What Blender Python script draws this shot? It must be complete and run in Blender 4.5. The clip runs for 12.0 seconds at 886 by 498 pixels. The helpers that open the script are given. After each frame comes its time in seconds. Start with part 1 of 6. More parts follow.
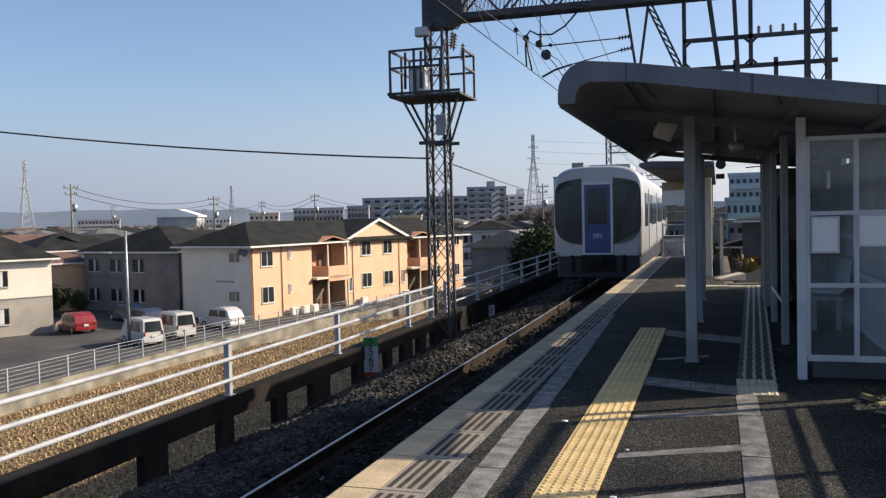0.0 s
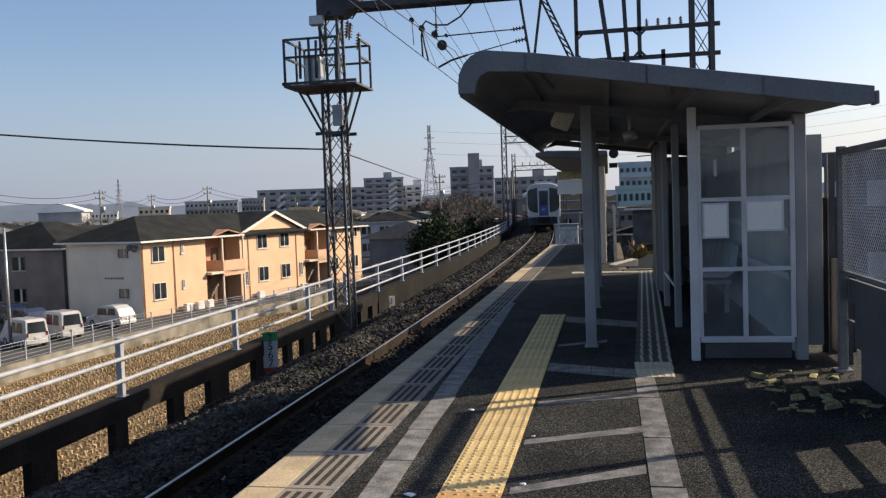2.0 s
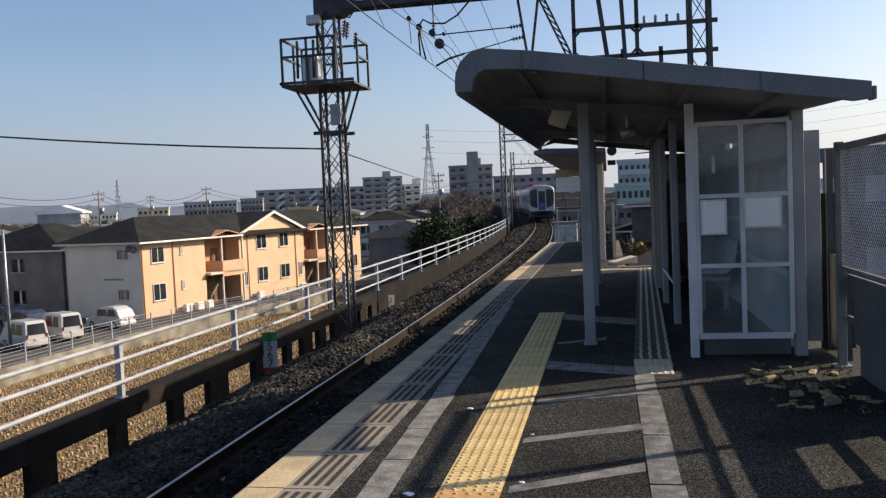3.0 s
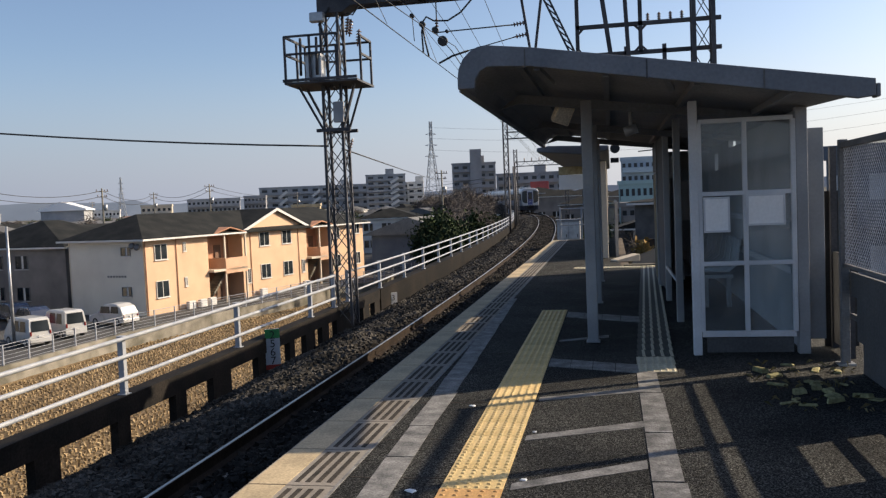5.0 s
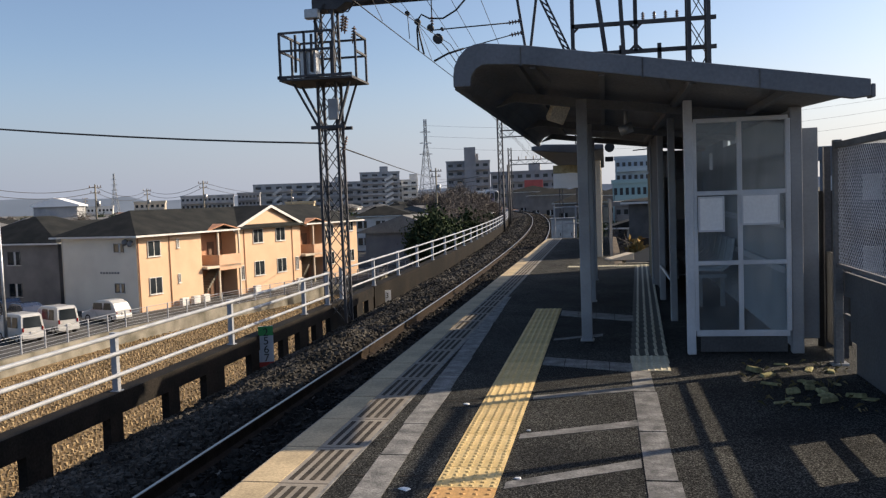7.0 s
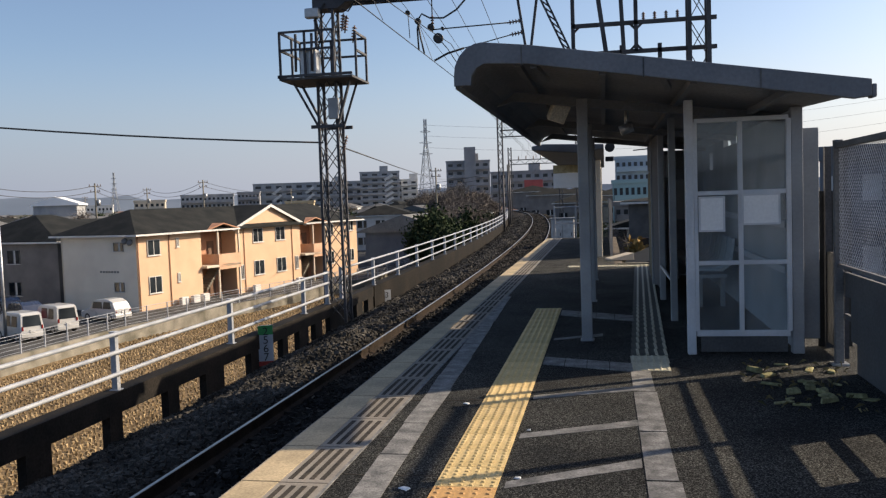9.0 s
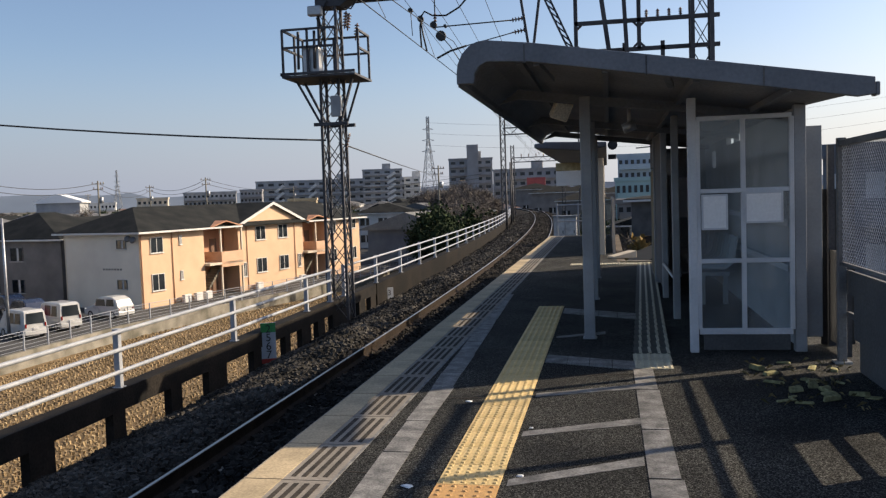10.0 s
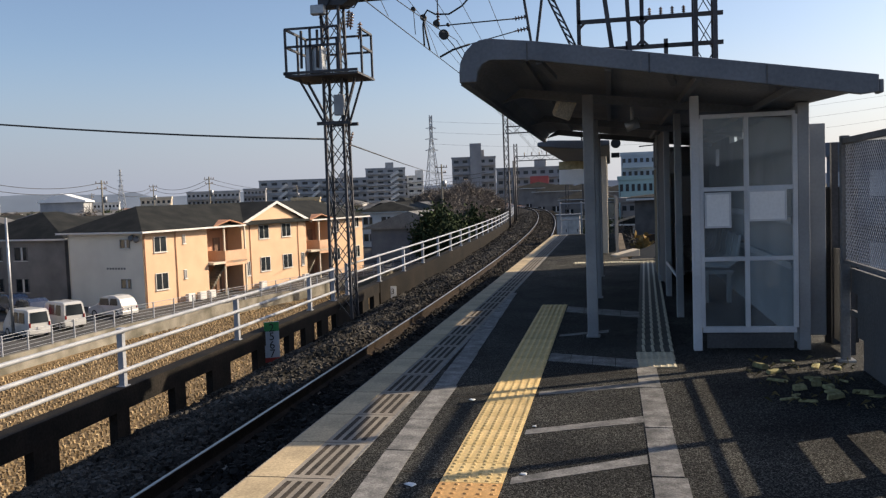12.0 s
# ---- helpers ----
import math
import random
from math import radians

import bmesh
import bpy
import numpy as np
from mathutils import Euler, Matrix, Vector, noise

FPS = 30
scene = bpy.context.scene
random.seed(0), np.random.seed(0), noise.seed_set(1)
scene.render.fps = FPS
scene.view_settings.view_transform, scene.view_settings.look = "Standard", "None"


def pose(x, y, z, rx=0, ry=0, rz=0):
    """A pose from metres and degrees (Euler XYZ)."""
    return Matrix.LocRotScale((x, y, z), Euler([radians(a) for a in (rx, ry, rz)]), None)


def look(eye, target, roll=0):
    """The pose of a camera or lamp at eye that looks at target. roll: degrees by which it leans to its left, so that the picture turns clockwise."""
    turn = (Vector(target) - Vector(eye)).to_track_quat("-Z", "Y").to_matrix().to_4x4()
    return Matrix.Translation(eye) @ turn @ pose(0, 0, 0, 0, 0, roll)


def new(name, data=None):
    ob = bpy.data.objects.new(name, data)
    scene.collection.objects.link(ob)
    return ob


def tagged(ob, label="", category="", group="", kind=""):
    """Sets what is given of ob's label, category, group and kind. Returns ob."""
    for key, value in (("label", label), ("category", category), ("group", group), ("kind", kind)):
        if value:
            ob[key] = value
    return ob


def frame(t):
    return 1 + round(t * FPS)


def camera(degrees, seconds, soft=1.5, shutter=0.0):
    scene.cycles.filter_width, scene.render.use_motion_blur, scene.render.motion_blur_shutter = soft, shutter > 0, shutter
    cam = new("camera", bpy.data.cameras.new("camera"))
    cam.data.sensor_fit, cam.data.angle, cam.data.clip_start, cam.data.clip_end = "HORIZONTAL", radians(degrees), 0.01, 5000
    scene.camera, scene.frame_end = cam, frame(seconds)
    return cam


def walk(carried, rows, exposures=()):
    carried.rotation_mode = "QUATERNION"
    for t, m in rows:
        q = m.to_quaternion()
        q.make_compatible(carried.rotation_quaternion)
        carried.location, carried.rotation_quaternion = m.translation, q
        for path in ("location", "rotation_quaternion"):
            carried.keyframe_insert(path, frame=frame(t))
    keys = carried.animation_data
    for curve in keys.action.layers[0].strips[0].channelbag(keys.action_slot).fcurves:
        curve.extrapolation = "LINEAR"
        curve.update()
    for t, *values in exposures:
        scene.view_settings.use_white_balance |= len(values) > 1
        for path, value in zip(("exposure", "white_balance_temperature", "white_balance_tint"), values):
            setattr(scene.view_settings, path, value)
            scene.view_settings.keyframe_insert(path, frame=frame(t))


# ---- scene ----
cam = camera(54.2, 12.0, soft=1.3)
walk(cam, [
    (0.0, pose(0.050, -0.066, 1.357, 87.86, 1.33, 17.62)),
    (0.5, pose(0.016, -0.042, 1.350, 87.50, 1.13, 12.63)),
    (1.0, pose(0.004, -0.037, 1.353, 87.13, 1.47, 11.43)),
    (1.5, pose(0.004, -0.030, 1.354, 87.01, 1.90, 10.95)),
    (2.0, pose(0.002, -0.026, 1.355, 87.06, 2.05, 10.84)),
    (2.5, pose(0.005, -0.022, 1.355, 87.02, 2.28, 10.88)),
    (3.0, pose(0.011, -0.014, 1.354, 86.97, 2.48, 10.78)),
    (5.0, pose(0.013, -0.010, 1.351, 86.82, 2.41, 10.98)),
    (5.5, pose(0.010, -0.003, 1.353, 86.69, 2.36, 10.90)),
    (6.0, pose(0.009, -0.002, 1.351, 86.66, 2.22, 10.83)),
    (6.5, pose(0.006, -0.003, 1.349, 86.63, 2.07, 10.70)),
    (7.0, pose(0.005, -0.004, 1.351, 86.67, 2.09, 10.59)),
    (9.0, pose(-0.000, 0.002, 1.348, 86.65, 1.97, 10.58)),
    (9.5, pose(0.000, -0.002, 1.348, 86.59, 1.97, 10.66)),
    (10.0, pose(0.000, -0.000, 1.350, 86.50, 1.95, 10.75)),
    (10.5, pose(0.001, -0.002, 1.349, 86.43, 2.02, 10.86)),
    (11.0, pose(0.002, -0.005, 1.348, 86.39, 2.06, 10.92)),
    (11.5, pose(0.003, -0.004, 1.349, 86.37, 2.09, 10.97)),
    (12.0, pose(0.002, -0.003, 1.348, 86.43, 2.04, 10.96)),
], exposures=((0.0, 0.74, 6250, 12), (1.2, 0.68, 6400, 12), (3.0, 0.64, 6450, 12), (12.0, 0.64, 6500, 12)))

# ---- daylight: a low winter sun ahead to the side of the platform ----
SUN_AZ, SUN_EL = 61.5, 28.7
world = bpy.data.worlds.new("sky")
scene.world = world
world.use_nodes = True
wn = world.node_tree.nodes
sky = wn.new("ShaderNodeTexSky")
sky.sky_type = "NISHITA"
sky.sun_disc = False
sky.sun_elevation, sky.sun_rotation = radians(SUN_EL), radians(SUN_AZ)
sky.air_density, sky.dust_density, sky.ozone_density = 0.85, 1.7, 1.9
wn["Background"].inputs["Strength"].default_value = 0.1
world.node_tree.links.new(sky.outputs[0], wn["Background"].inputs["Color"])
sun_data = bpy.data.lights.new("sun", "SUN")
sun_data.energy, sun_data.angle, sun_data.color = 4.7, radians(0.6), (1.0, 0.84, 0.62)
sun = new("sun", sun_data)
sun.matrix_world = look((0, 0, 60), (-math.sin(radians(SUN_AZ)), -math.cos(radians(SUN_AZ)), 60 - math.tan(radians(SUN_EL))))


# ---- mesh helpers ----
def box(bm, a, b):
    v = [bm.verts.new((x, y, z)) for x in (a[0], b[0]) for y in (a[1], b[1]) for z in (a[2], b[2])]
    for f in ((0, 1, 3, 2), (4, 6, 7, 5), (0, 4, 5, 1), (2, 3, 7, 6), (0, 2, 6, 4), (1, 5, 7, 3)):
        bm.faces.new([v[i] for i in f])
    return v


def tbox(bm, m, sx, sy, sz):
    """A box of that size centred on the pose m."""
    for v in box(bm, (-sx / 2, -sy / 2, -sz / 2), (sx / 2, sy / 2, sz / 2)):
        v.co = m @ v.co


def tube(bm, p, q, r, n=8, r2=None):
    p, q = Vector(p), Vector(q)
    r2 = r if r2 is None else r2
    d = (q - p).normalized()
    side = d.cross(Vector((0, 0, 1)) if abs(d.z) < 0.95 else Vector((1, 0, 0))).normalized()
    up = side.cross(d)
    rings = []
    for c, rr in ((p, r), (q, r2)):
        rings.append([bm.verts.new(c + rr * (math.cos(6.2832 * i / n) * side + math.sin(6.2832 * i / n) * up)) for i in range(n)])
    for i in range(n):
        f = bm.faces.new((rings[0][i], rings[0][(i + 1) % n], rings[1][(i + 1) % n], rings[1][i]))
        f.smooth = n > 5
    bm.faces.new(rings[0][::-1])
    bm.faces.new(rings[1])


def beam(bm, p, q, w, h):
    """A square bar from p to q, w wide and h high."""
    p, q = Vector(p), Vector(q)
    d = (q - p).normalized()
    side = d.cross(Vector((0, 0, 1)) if abs(d.z) < 0.98 else Vector((0, 1, 0))).normalized()
    up = side.cross(d)
    a = [bm.verts.new(c + s * side * w / 2 + u * up * h / 2) for c in (p, q) for s, u in ((-1, -1), (1, -1), (1, 1), (-1, 1))]
    for f in ((3, 2, 1, 0), (4, 5, 6, 7), (0, 1, 5, 4), (1, 2, 6, 5), (2, 3, 7, 6), (3, 0, 4, 7)):
        bm.faces.new([a[i] for i in f])


def loft(bm, rings, caps=True, closed=True, smooth=False):
    vs = [[bm.verts.new(p) for p in ring] for ring in rings]
    n = len(vs[0])
    for a, b in zip(vs, vs[1:]):
        for i in range(n if closed else n - 1):
            bm.faces.new((a[i], a[(i + 1) % n], b[(i + 1) % n], b[i])).smooth = smooth
    if caps and closed:
        bm.faces.new(vs[0][::-1])
        bm.faces.new(vs[-1])
    return vs


def cable(bm, points, r, n=5):
    """A continuous round wire or pipe through points."""
    pts = [Vector(p) for p in points]
    rings = []
    for i, c in enumerate(pts):
        d = (pts[min(i + 1, len(pts) - 1)] - pts[max(i - 1, 0)]).normalized()
        side = d.cross(Vector((0, 0, 1)) if abs(d.z) < 0.95 else Vector((1, 0, 0))).normalized()
        up = side.cross(d)
        rings.append([bm.verts.new(c + r * (math.cos(6.2832 * k / n) * side + math.sin(6.2832 * k / n) * up)) for k in range(n)])
    for u, v in zip(rings, rings[1:]):
        for k in range(n):
            bm.faces.new((u[k], u[(k + 1) % n], v[(k + 1) % n], v[k])).smooth = True
    bm.faces.new(rings[0][::-1])
    bm.faces.new(rings[-1])


def bars(name, material, parent, w, h, pairs):
    """Each bar a part of its own."""
    for p, q in pairs:
        bm = bmesh.new()
        beam(bm, p, q, w, h)
        part(name, bm, material, parent)


def sag(p, q, drop, n=12):
    p, q = Vector(p), Vector(q)
    return [p.lerp(q, i / n) - Vector((0, 0, drop * 4 * (i / n) * (1 - i / n))) for i in range(n + 1)]


def part(name, bm, material, parent=None, label="", bevel=0.0, tidy=True):
    if tidy:
        bmesh.ops.recalc_face_normals(bm, faces=bm.faces)
    me = bpy.data.meshes.new(name)
    bm.to_mesh(me)
    bm.free()
    me.materials.append(material)
    ob = new(name, me)
    if parent:
        ob.parent = parent
    if label:
        ob["label"] = label
    if bevel:
        mod = ob.modifiers.new("bevel", "BEVEL")
        mod.width, mod.segments, mod.limit_method, mod.angle_limit = bevel, 2, "ANGLE", radians(40)
    return ob


def share(name, me, m, parent=None):
    """A piece that shares a mesh with its like."""
    ob = new(name, me)
    ob.parent = parent
    ob.matrix_basis = m
    return ob


def thing(name, label, category, m=None, group="", kind=""):
    ob = new(name)
    ob.empty_display_size = 0.2
    if m is not None:
        ob.matrix_basis = m
    return tagged(ob, label, category, group, kind)


def mesh_from(name, verts, faces, material, smooth=False):
    me = bpy.data.meshes.new(name)
    me.from_pydata(verts, [], faces)
    me.materials.append(material)
    if smooth:
        me.shade_smooth()
    return me


# ---- materials ----
def surf(name, a, b, scale=2.0, rough=0.8, metal=0.0, bump=0.15, grain=60.0, speck=0.25, rand=0.0, depth=0.01, island=0.0, coat=0.0, tight=0.2, chips=0.0):
    """A surface that runs between two colours in large stains, with a fine grain over it."""
    m = bpy.data.materials.new(name)
    m.use_nodes = True
    nt = m.node_tree
    nd, ln = nt.nodes, nt.links
    bsdf = nd["Principled BSDF"]
    co = nd.new("ShaderNodeTexCoord")
    big, fine = nd.new("ShaderNodeTexNoise"), nd.new("ShaderNodeTexNoise")
    for n, s, d in ((big, scale, 6.0), (fine, grain, 3.0)):
        n.inputs["Scale"].default_value, n.inputs["Detail"].default_value = s, d
        ln.new(co.outputs["Object"], n.inputs["Vector"])
    ramp = nd.new("ShaderNodeValToRGB")
    ramp.color_ramp.elements[0].position, ramp.color_ramp.elements[1].position = 0.34, 0.66
    ramp.color_ramp.elements[0].color, ramp.color_ramp.elements[1].color = (*a, 1), (*b, 1)
    ln.new(big.outputs["Fac"], ramp.inputs["Fac"])
    value = nd.new("ShaderNodeMapRange")
    value.inputs["From Min"].default_value, value.inputs["From Max"].default_value = 0.5 - tight, 0.5 + tight
    value.inputs["To Min"].default_value, value.inputs["To Max"].default_value = 1 - speck, 1 + speck
    ln.new(fine.outputs["Fac"], value.inputs["Value"])
    out = value.outputs[0]
    for amount, node, socket in ((rand, "ShaderNodeObjectInfo", "Random"), (island, "ShaderNodeNewGeometry", "Random Per Island")):
        if amount:
            src, rng, mul = nd.new(node), nd.new("ShaderNodeMapRange"), nd.new("ShaderNodeMath")
            rng.inputs["To Min"].default_value, rng.inputs["To Max"].default_value = 1 - amount, 1 + amount
            mul.operation = "MULTIPLY"
            ln.new(src.outputs[socket], rng.inputs["Value"])
            ln.new(rng.outputs[0], mul.inputs[0])
            ln.new(out, mul.inputs[1])
            out = mul.outputs[0]
    if chips:
        cell, rng, mul = nd.new("ShaderNodeTexVoronoi"), nd.new("ShaderNodeMapRange"), nd.new("ShaderNodeMath")
        cell.inputs["Scale"].default_value = chips
        rng.inputs["From Min"].default_value, rng.inputs["From Max"].default_value = 0.4, 0.95
        rng.inputs["To Min"].default_value, rng.inputs["To Max"].default_value = 0.35, 2.8
        mul.operation = "MULTIPLY"
        ln.new(co.outputs["Object"], cell.inputs["Vector"])
        ln.new(cell.outputs["Color"], rng.inputs["Value"])
        ln.new(rng.outputs[0], mul.inputs[0])
        ln.new(out, mul.inputs[1])
        out = mul.outputs[0]
    mix = nd.new("ShaderNodeVectorMath")
    mix.operation = "MULTIPLY"
    ln.new(ramp.outputs["Color"], mix.inputs[0])
    ln.new(out, mix.inputs[1])
    ln.new(mix.outputs[0], bsdf.inputs["Base Color"])
    rr = nd.new("ShaderNodeMapRange")
    rr.inputs["To Min"].default_value, rr.inputs["To Max"].default_value = max(0.02, rough - 0.12), min(1.0, rough + 0.12)
    ln.new(big.outputs["Fac"], rr.inputs["Value"])
    ln.new(rr.outputs[0], bsdf.inputs["Roughness"])
    bsdf.inputs["Metallic"].default_value = metal
    bsdf.inputs["Coat Weight"].default_value = coat
    bsdf.inputs["Specular IOR Level"].default_value = 0.12 if rough >= 0.85 else 0.5
    if bump:
        bp = nd.new("ShaderNodeBump")
        bp.inputs["Strength"].default_value, bp.inputs["Distance"].default_value = bump, depth
        ln.new(fine.outputs["Fac"], bp.inputs["Height"])
        ln.new(bp.outputs[0], bsdf.inputs["Normal"])
    return m


def glass(name, tint=(0.95, 0.98, 0.98), rough=0.03):
    m = bpy.data.materials.new(name)
    m.use_nodes = True
    nd, ln = m.node_tree.nodes, m.node_tree.links
    nd.remove(nd["Principled BSDF"])
    clear, gloss, mix, fres = (nd.new(k) for k in ("ShaderNodeBsdfTransparent", "ShaderNodeBsdfGlossy", "ShaderNodeMixShader", "ShaderNodeFresnel"))
    clear.inputs["Color"].default_value = (*tint, 1)
    gloss.inputs["Roughness"].default_value = rough
    fres.inputs["IOR"].default_value = 1.5
    # pale diffuse veil: sky reflection on the panes put in as colour
    sky_veil, film = nd.new("ShaderNodeBsdfDiffuse"), nd.new("ShaderNodeMixShader")
    sky_veil.inputs["Color"].default_value = (0.62, 0.64, 0.66, 1)
    co, veil_noise, rng_ = nd.new("ShaderNodeTexCoord"), nd.new("ShaderNodeTexNoise"), nd.new("ShaderNodeMapRange")
    veil_noise.inputs["Scale"].default_value, veil_noise.inputs["Detail"].default_value = 3.0, 5.0
    rng_.inputs["From Min"].default_value, rng_.inputs["From Max"].default_value = 0.3, 0.75
    rng_.inputs["To Min"].default_value, rng_.inputs["To Max"].default_value = 0.02, 0.15
    ln.new(co.outputs["Object"], veil_noise.inputs["Vector"])
    ln.new(veil_noise.outputs["Fac"], rng_.inputs["Value"])
    ln.new(rng_.outputs[0], film.inputs[0])
    ln.new(clear.outputs[0], film.inputs[1])
    ln.new(sky_veil.outputs[0], film.inputs[2])
    ln.new(fres.outputs[0], mix.inputs[0])
    ln.new(film.outputs[0], mix.inputs[1])
    ln.new(gloss.outputs[0], mix.inputs[2])
    ln.new(mix.outputs[0], nd["Material Output"].inputs["Surface"])
    return m


ASPHALT = surf("asphalt", (0.022, 0.0225, 0.022), (0.054, 0.054, 0.05), 1.3, 0.92, bump=1.0, grain=120, speck=0.7, depth=0.012, tight=0.12, chips=125.0)
ROADTOP = surf("road", (0.05, 0.05, 0.051), (0.09, 0.089, 0.087), 0.3, 0.9, bump=0.3, grain=40, speck=0.2)
CONCRETE = surf("concrete", (0.12, 0.112, 0.088), (0.27, 0.25, 0.21), 0.9, 0.85, bump=0.25, grain=70, speck=0.18)
COPING = surf("coping_concrete", (0.17, 0.15, 0.125), (0.29, 0.26, 0.22), 2.2, 0.8, bump=0.25, grain=90, speck=0.16, rand=0.1)
OLDCON = surf("weathered_concrete", (0.055, 0.045, 0.036), (0.15, 0.125, 0.1), 0.9, 0.9, bump=0.4, grain=35, speck=0.25)
LINE = surf("worn_line_paint", (0.085, 0.084, 0.082), (0.24, 0.236, 0.228), 9.0, 0.75, bump=0.4, grain=80, speck=0.35)
YELLOW = surf("tactile_yellow", (0.62, 0.44, 0.18), (0.76, 0.57, 0.27), 4.0, 0.7, bump=0.15, grain=80, speck=0.14, rand=0.07)
ORANGE = surf("tactile_orange", (0.55, 0.30, 0.1), (0.64, 0.38, 0.15), 4.0, 0.7, bump=0.15, grain=80, speck=0.14)
# dusty yellow, greyed and lifted to hold the sky glint on the bars
DUSTGLINT = surf("dusty_glint_tactile_yellow", (0.42, 0.385, 0.28), (0.57, 0.525, 0.39), 4.0, 0.6, bump=0.15, grain=80, speck=0.18, rand=0.1)
EDGEPAINT = surf("worn_yellow_edge_paint", (0.36, 0.285, 0.175), (0.52, 0.41, 0.255), 3.5, 0.75, bump=0.2, grain=80, speck=0.2, rand=0.1)
SLOT = surf("slot_shadow_grime", (0.03, 0.028, 0.025), (0.07, 0.06, 0.05), 8.0, 0.95)
BALLAST = surf("ballast_stone", (0.018, 0.0175, 0.016), (0.08, 0.074, 0.066), 1.2, 0.9, bump=0.4, grain=60, speck=0.3, island=0.45)
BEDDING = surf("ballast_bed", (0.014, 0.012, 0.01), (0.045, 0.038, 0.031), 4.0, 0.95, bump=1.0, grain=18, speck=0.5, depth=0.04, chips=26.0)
# darker copy of the ballast colour, holding the shade between the rails
SHADESTONE = surf("shaded_ballast_stone", (0.014, 0.013, 0.012), (0.05, 0.045, 0.039), 1.2, 0.9, bump=0.4, grain=60, speck=0.3, island=0.45)
DARKBASE = surf("dark_tactile_base", (0.06, 0.058, 0.05), (0.12, 0.115, 0.095), 4.0, 0.8, bump=0.15, grain=80, speck=0.2)
RAILSIDE = surf("rusty_rail", (0.02, 0.015, 0.012), (0.045, 0.033, 0.025), 6.0, 0.85, 0.2, bump=0.3, grain=60)
RAILTOP = surf("polished_rail_head", (0.36, 0.34, 0.32), (0.5, 0.48, 0.45), 3.0, 0.36, 1.0, bump=0.0, speck=0.1)
SLEEPER = surf("sleeper_concrete", (0.2, 0.18, 0.155), (0.33, 0.3, 0.26), 2.5, 0.9, bump=0.3, grain=60, rand=0.15)
DARKBEAM = surf("tarred_timber", (0.011, 0.0105, 0.01), (0.026, 0.022, 0.019), 2.5, 0.85, bump=0.4, grain=30, speck=0.35)
WALLDARK = surf("near_black_concrete", (0.006, 0.0055, 0.005), (0.02, 0.0165, 0.0135), 0.8, 0.9, bump=0.4, grain=30, speck=0.3)
WHITEPIPE = surf("white_rail_paint", (0.27, 0.29, 0.33), (0.38, 0.395, 0.42), 4.0, 0.45, bump=0.08, grain=60, speck=0.08)
STEEL = surf("weathered_grey_steel", (0.10, 0.10, 0.105), (0.2, 0.195, 0.19), 3.0, 0.6, 0.3, bump=0.15, grain=50, speck=0.2)
DARKSTEEL = surf("dark_gantry_steel", (0.035, 0.037, 0.043), (0.085, 0.084, 0.09), 2.0, 0.65, 0.3, bump=0.15, grain=40, speck=0.25)
GALV = surf("galvanised_steel", (0.32, 0.33, 0.34), (0.48, 0.49, 0.5), 5.0, 0.45, 0.7, bump=0.08, grain=70, speck=0.12)
ROOFGREY = surf("grey_fascia_paint", (0.105, 0.114, 0.13), (0.17, 0.181, 0.2), 1.6, 0.55, 0.1, bump=0.15, grain=40, speck=0.12)
ROOFDARK = surf("dark_canopy_lining", (0.15, 0.16, 0.18), (0.23, 0.24, 0.26), 1.2, 0.8, bump=0.2, grain=40, speck=0.2)
POSTGREY = surf("grey_post_paint", (0.24, 0.25, 0.265), (0.33, 0.34, 0.35), 2.5, 0.5, bump=0.04, grain=50, speck=0.05)
FRAMEWHITE = surf("off_white_frame_paint", (0.5, 0.52, 0.55), (0.61, 0.625, 0.65), 3.0, 0.5, bump=0.04, grain=60, speck=0.05)
PANELDARK = surf("dark_board_panel", (0.05, 0.052, 0.056), (0.1, 0.1, 0.1), 1.5, 0.75, bump=0.2, grain=50, speck=0.2)
BACKBOARD = surf("grey_back_board", (0.3, 0.315, 0.335), (0.42, 0.43, 0.44), 1.5, 0.75, bump=0.2, grain=50, speck=0.2)
TIMBER = surf("weathered_timber_board", (0.16, 0.13, 0.085), (0.27, 0.225, 0.15), 1.5, 0.85, bump=0.3, grain=50, speck=0.25)
PAPER = surf("paper_notice", (0.78, 0.79, 0.8), (0.86, 0.86, 0.86), 3.0, 0.8, bump=0.02, grain=40, speck=0.05)
SEATGREY = surf("pale_plastic_seat", (0.5, 0.52, 0.53), (0.62, 0.63, 0.64), 3.0, 0.4, bump=0.02, grain=40, speck=0.06)
CLEAR = glass("window_glass", (0.82, 0.86, 0.87), 0.06)
BLACK = surf("black_rubber", (0.012, 0.012, 0.013), (0.03, 0.03, 0.03), 4.0, 0.6, bump=0.1)
GLASSDARK = surf("dark_window_glass", (0.012, 0.016, 0.02), (0.03, 0.036, 0.042), 0.7, 0.08, bump=0.0, speck=0.02, rand=0.3)
CERAMIC = surf("glazed_insulator", (0.10, 0.06, 0.045), (0.18, 0.12, 0.1), 8.0, 0.25, bump=0.0)
FIELD = surf("stubble_soil", (0.17, 0.12, 0.068), (0.26, 0.187, 0.106), 0.5, 0.95, bump=0.6, grain=14, speck=0.3, depth=0.05)
STUBBLE = surf("rice_stubble", (0.27, 0.197, 0.11), (0.38, 0.285, 0.163), 0.4, 0.95, bump=0.2, grain=20, speck=0.25, island=0.35)
PLAIN = surf("town_ground", (0.06, 0.058, 0.046), (0.13, 0.12, 0.098), 0.02, 0.95, bump=0.0, grain=0.4, speck=0.3)

# ---- plan ----
GROUND, PLATFORM_EDGE, RAIL_Z = -6.7, -1.77, -1.05


